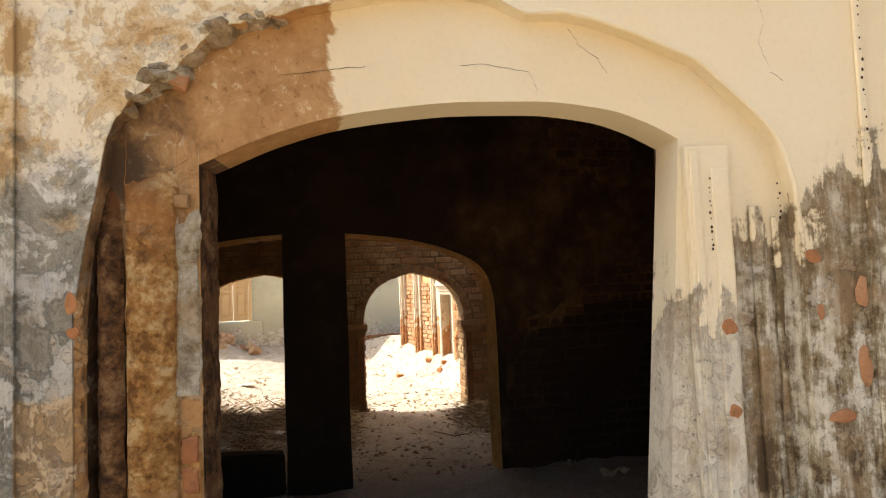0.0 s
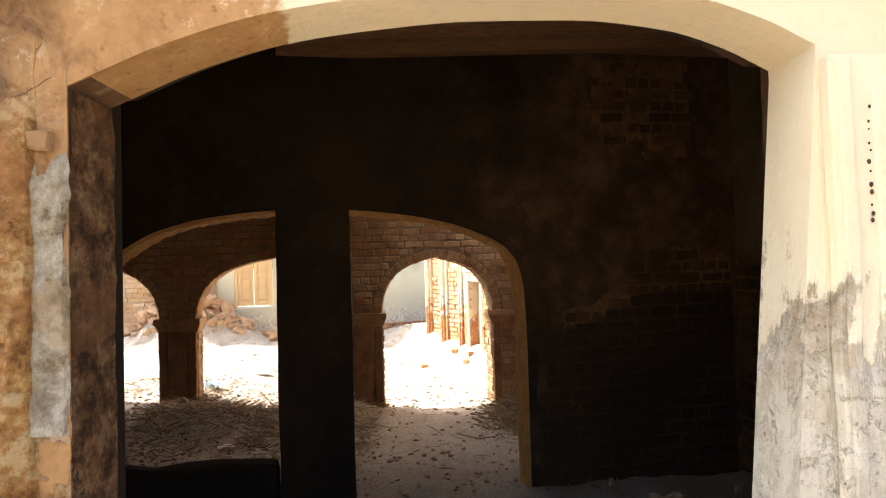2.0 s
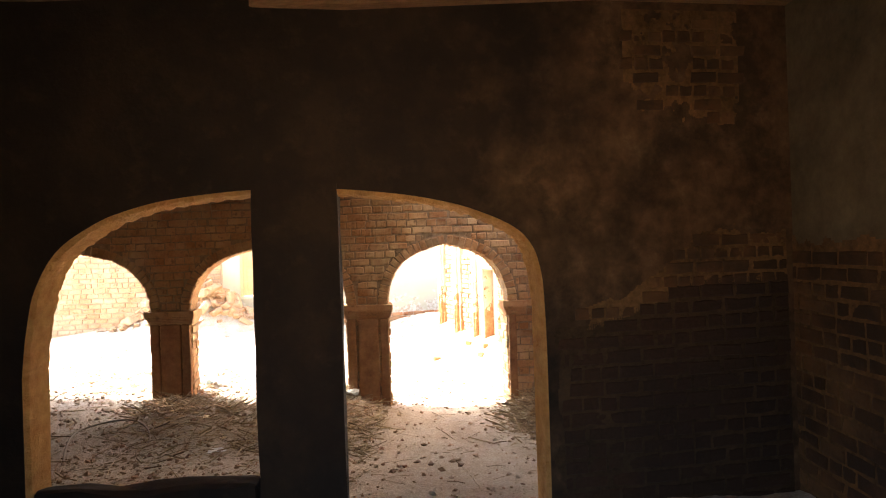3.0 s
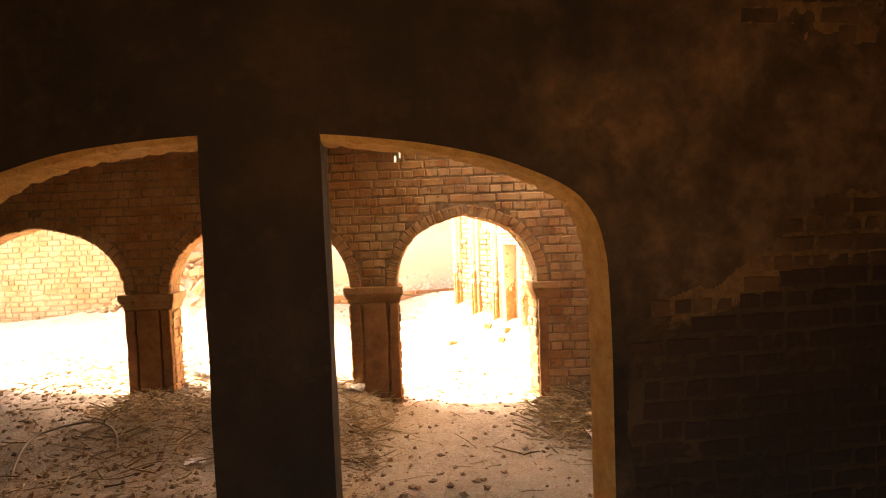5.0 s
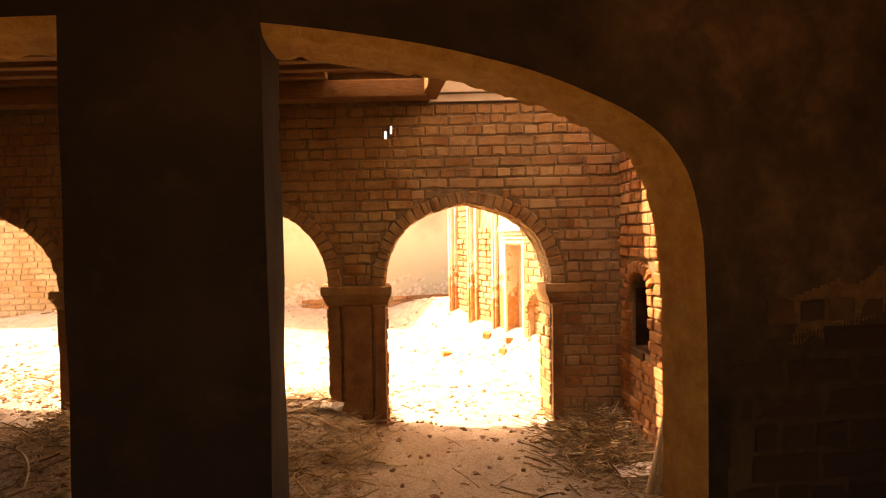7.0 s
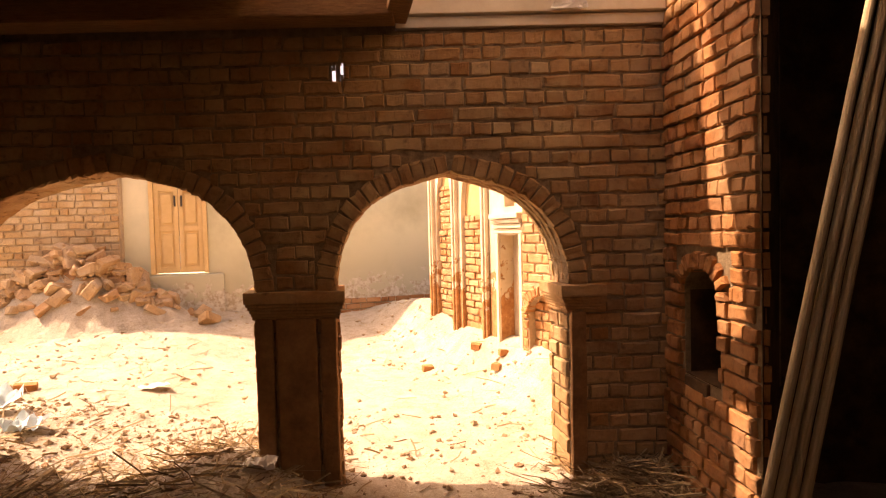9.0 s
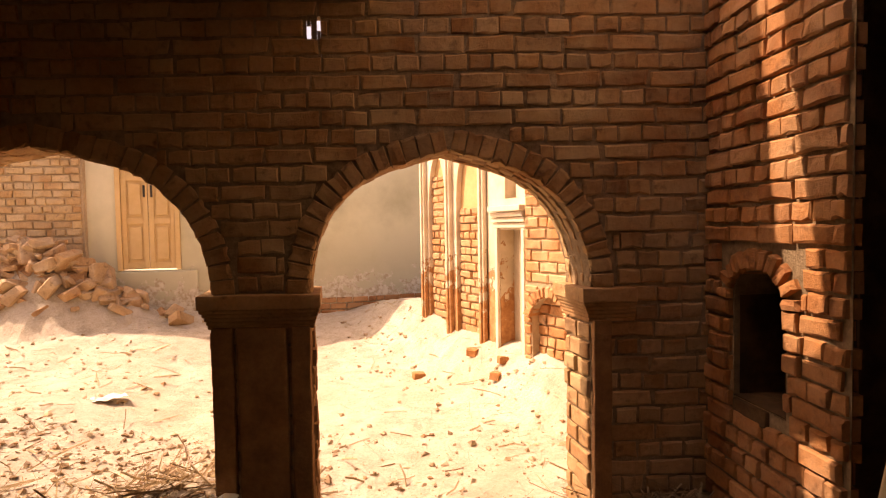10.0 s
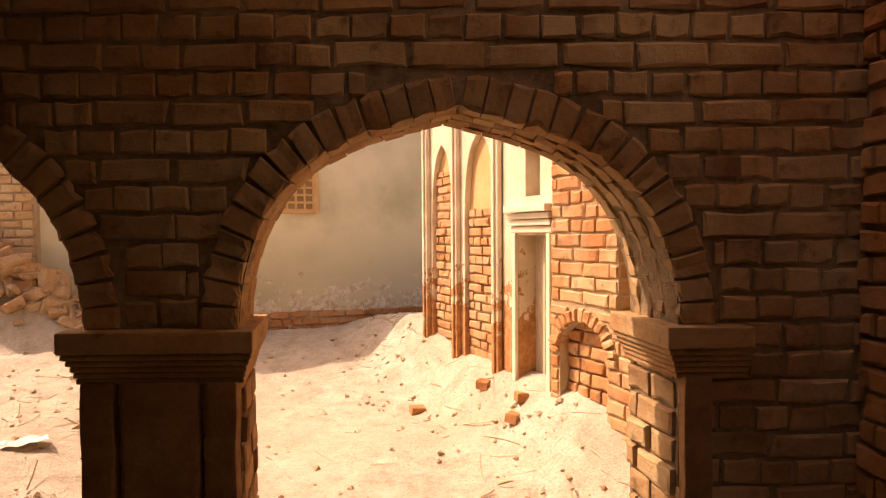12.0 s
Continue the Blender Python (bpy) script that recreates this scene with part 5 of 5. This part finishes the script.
for i, (x, y, r, w) in enumerate(((-0.30, 10.83, 20, 0.13), (0.42, 9.98, 60, 0.10), (0.25, 10.5, -30, 0.10), (0.50, 10.10, 100, 0.09), (-3.9, 9.4, 30, 0.18))):
    make_brick_loose(x, y, r, w)


def make_paper(name, x, y, w, l, rz, mat, label, cat, lift=0.025):
    bm = bmesh.new()
    bmesh.ops.create_grid(bm, x_segments=9, y_segments=9, size=0.5)
    for v in bm.verts:
        v.co = Vector((v.co.x * w, v.co.y * l, lift * noise.noise(Vector((v.co.x * 4, v.co.y * 4, x))) + lift * 0.7))
    me = mesh_of(name, bm, mat)
    ob = new(name, me)
    ob.matrix_world = pose(x, y, ground_z(x, y) + 0.01, 0, 0, rz)
    md = ob.modifiers.new("thickness", "SOLIDIFY")
    md.thickness = 0.0015
    tagged(ob, label, cat)


make_paper("paper_scrap", -2.28, 6.45, 0.17, 0.10, 15, PAPER, "crumpled white paper scrap on the dirt floor", "paper")
make_paper("paper_scrap", -2.9, 9.7, 0.26, 0.14, 40, PAPER, "white paper scrap lying in the yard", "paper")
# white sheet laid for a bright patch on the floor here
make_paper("paper_scrap", 1.08, 6.86, 0.34, 0.20, 10, PAPER, "large white sheet laid for a bright patch beside the stalks", "paper")
make_paper("paper_scrap", -1.75, 6.9, 0.15, 0.12, 70, PAPER, "white paper scrap beside the dirt mound", "paper")
make_paper("plastic_bag", -3.65, 8.75, 0.34, 0.24, 30, PLASTIC, "crumpled pale blue plastic bag on the rubbish", "bag", 0.14)
make_paper("plastic_bag", -3.15, 8.40, 0.30, 0.20, 80, PLASTIC, "crumpled pale blue plastic bag on the rubbish", "bag", 0.10)
make_paper("board_scrap", 1.42, 4.30, 0.26, 0.07, 20, STRAW, "broken pale board on the floor of the dark room", "board", 0.05)
make_paper("board_scrap", 1.98, 4.45, 0.20, 0.06, 60, STRAW, "broken pale board on the floor of the dark room", "board", 0.05)
make_paper("cloth_rag", -1.22, 7.62, 0.2, 0.1, 0, PAPER, "pale rag at the foot of the pier", "rag", 0.06)


def make_tube(name, pts, r, mat, label, cat):
    cu = bpy.data.curves.new(name, "CURVE")
    cu.dimensions, cu.bevel_depth, cu.bevel_resolution = "3D", r, 3
    sp = cu.splines.new("NURBS")
    sp.points.add(len(pts) - 1)
    sp.use_endpoint_u, sp.order_u = True, 3
    for p, c in zip(sp.points, pts):
        p.co = (*c, 1)
    cu.materials.append(mat)
    return tagged(new(name, cu), label, cat)


def make_hanging_rag():
    bm = bmesh.new()
    bmesh.ops.create_grid(bm, x_segments=8, y_segments=10, size=0.5)
    for v in bm.verts:
        x, z = v.co.x * 0.13 * (1.2 - v.co.y), v.co.y * 0.15
        v.co = Vector((x + 0.02 * noise.noise((z * 20, 1, 0)), 0.02 * noise.noise((x * 30, z * 25, 2)), z))
    ob = part("hanging_rag", bm, PAPER)
    ob.matrix_world = pose(0.66, 7.655, 2.515)
    ob.modifiers.new("thickness", "SOLIDIFY").thickness = 0.002
    tagged(ob, "torn white rag hanging from the cornice", "rag")


make_hanging_rag()
make_tube("hose", [(x, y, ground_z(x, y) + h) for x, y, h in ((-3.55, 6.15, 0.01), (-3.80, 6.55, 0.03), (-3.72, 6.80, 0.05), (-3.30, 6.85, 0.06), (-2.98, 6.62, 0.04), (-2.95, 6.45, 0.012))], 0.009, HOSE, "curved length of pale dusty hose on the dirt", "hose")

# poles leaning in the doorway
for i in range(4):
    bm = bmesh.new()
    a, b = Vector((1.06 + 0.045 * i, 6.60 - 0.012 * i, ground_z(1.1, 6.6) - 0.02)), Vector((1.76 + 0.045 * i, 6.64, 2.70 - 0.03 * (i % 2)))
    ln = (b - a).length
    bmesh.ops.create_cone(bm, cap_ends=True, segments=12, radius1=0.021, radius2=0.017, depth=ln)
    bmesh.ops.subdivide_edges(bm, edges=[e for e in bm.edges if abs(e.verts[0].co.z - e.verts[1].co.z) > 0.5], cuts=14)
    for v in bm.verts:
        n = noise.noise(Vector((0, i * 3.0, v.co.z * 2.0)))
        v.co.x += 0.012 * n
    ob = part("wooden_pole", bm, TIMBER_PALE)
    ob.matrix_world = Matrix.Translation((a + b) / 2) @ (b - a).to_track_quat("Z", "Y").to_matrix().to_4x4()
    tagged(ob, "split bamboo pole leaning beside the dark doorway", "pole", "poles leaning by the doorway")

# ---------------------------------------------------------------- bricks of the walls
lay_arcade()
lay(SIDE_BRICKS, WALL_SIDE, BRICK_ORANGE, BRICK_FAR, lambda p: p.z < 2.3)
lay(FACADE_BRICKS, FACADE, BRICK_FACADE, BRICK_PALE, lambda p: True)
lay(courses(-7.9, -0.02, -0.1, 2.68, None, y=0.003, d=0.05, course=0.10), WALL_YARD_BRICK, BRICK_YARD, BRICK_PALE, lambda p: p.x > -1.6 and p.z < 2.6)

lay(courses(1.9, 5.2, -0.15, 0.13, None, y=-0.035, d=0.05), WALL_YARD, BRICK_ORANGE, BRICK_PALE, lambda p: True)


def flaky(x, z):
    """How far the plaster of the sooty wall has come off: above nought the bricks are bare."""
    n = noise.noise((x * 2.3, 0.0, z * 2.3)) + 0.6 * noise.noise((x * 6.0, 3.0, z * 6.0)) + 0.45 * noise.noise((x * 17.0, 5.0, z * 17.0))
    edge = soot_line(x)
    deep = 0.20 + 0.30 * smooth(1.2, 1.8, x)
    low = 1.25 * smooth(0.65, 1.1, x) * smooth(edge - 0.1, edge, z) * smooth(edge + deep, edge + deep * 0.4, z)
    high = 1.15 * smooth(1.08, 1.32, x) * smooth(2.02, 1.80, x) * smooth(2.1, 2.4, z)
    return n + max(low, high) - 0.62 if max(low, high) > 0.25 else -1.0


def soot_line(x):
    return 0.90 + 0.27 * smooth(0.8, 1.75, x)


def mortar_bed(name, x0, x1, z0, z1, keep, mat, parent, y=-0.004, step=0.009):
    """Rough mortar laid bare where keep(x, z) holds, standing off the wall by up to a few millimetres."""
    verts, faces = [], []
    nx, nz = int((x1 - x0) / step), int((z1 - z0) / step)
    for i in range(nx):
        for k in range(nz):
            a, b = x0 + i * step, z0 + k * step
            if keep(a + step / 2, b + step / 2):
                at = len(verts)
                for u, w in ((a, b), (a + step, b), (a + step, b + step), (a, b + step)):
                    verts.append((u, y + 0.003 * noise.noise((u * 30, 0, w * 30)), w))
                faces.append((at, at + 1, at + 2, at + 3))
    me = bpy.data.meshes.new(name)
    me.from_pydata(verts, [], faces)
    me.materials.append(mat)
    ob = new(name, me)
    ob.parent = parent
    return ob


def lay_second_wall():
    def holes(za, zb):
        zm = (za + zb) / 2
        return [(0.0, 0.68 + 0.10 * noise.noise((0.0, zm * 4, 1.0)))]
    # lower bricks are sooty, and darkened further for the falloff of doorway light
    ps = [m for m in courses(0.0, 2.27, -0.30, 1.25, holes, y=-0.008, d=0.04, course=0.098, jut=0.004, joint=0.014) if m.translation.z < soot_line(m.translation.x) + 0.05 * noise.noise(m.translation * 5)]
    mortar_bed("sooty_joints", 0.60, 2.27, -0.5, 1.25, lambda x, z: x > 0.66 + 0.08 * noise.noise((0, z * 5, 2.0)) and z < soot_line(x) + 0.03, MORTAR_SOOT_SHADED, WALL_ARCHED)
    bare = [m for m in courses(0.72, 2.27, 0.88, 2.90, None, y=-0.007, d=0.04, course=0.088, length=0.20, jut=0.005, joint=0.014, headers=True)
            if flaky(m.translation.x, m.translation.z) > 0.06 and m.translation.z > soot_line(m.translation.x)]
    mortar_bed("bare_joints", 0.66, 2.27, 0.86, 2.95, lambda x, z: flaky(x, z) > -0.02 and z > soot_line(x), MORTAR_RUST, WALL_ARCHED)
    lay(bare, WALL_ARCHED, RUST_BRICK, RUST_BRICK, lambda p: True)
    lay(ps, WALL_ARCHED, BRICK_SOOT_SHADED, BRICK_SOOT_SHADED, lambda p: True)


lay_second_wall()


def lay_east_wall():
    """Bricks showing through the soot on the end wall of the dark room; local x runs back from the arched wall."""
    face = new("brick_face")
    face.parent = WALL_EAST
    face.matrix_basis = pose(2.288, 5.0, 0, 0, 0, -90)
    top = lambda x: 1.36 + 0.15 * noise.noise((x * 2.0, 7.0, 0.0))
    ps = [m for m in courses(0.02, 2.5, -0.3, 1.6, None, y=-0.008, d=0.03, course=0.098, jut=0.004, joint=0.014) if m.translation.z < top(m.translation.x)]
    mortar_bed("bare_joints", 0.02, 2.5, -0.3, 1.6, lambda x, z: z < top(x) + 0.06 + 0.06 * noise.noise((x * 9, z * 9, 0)), MORTAR_RUST, face, -0.004, 0.014)
    lay(ps, face, RUST_BRICK, RUST_BRICK, lambda p: True)


lay_east_wall()
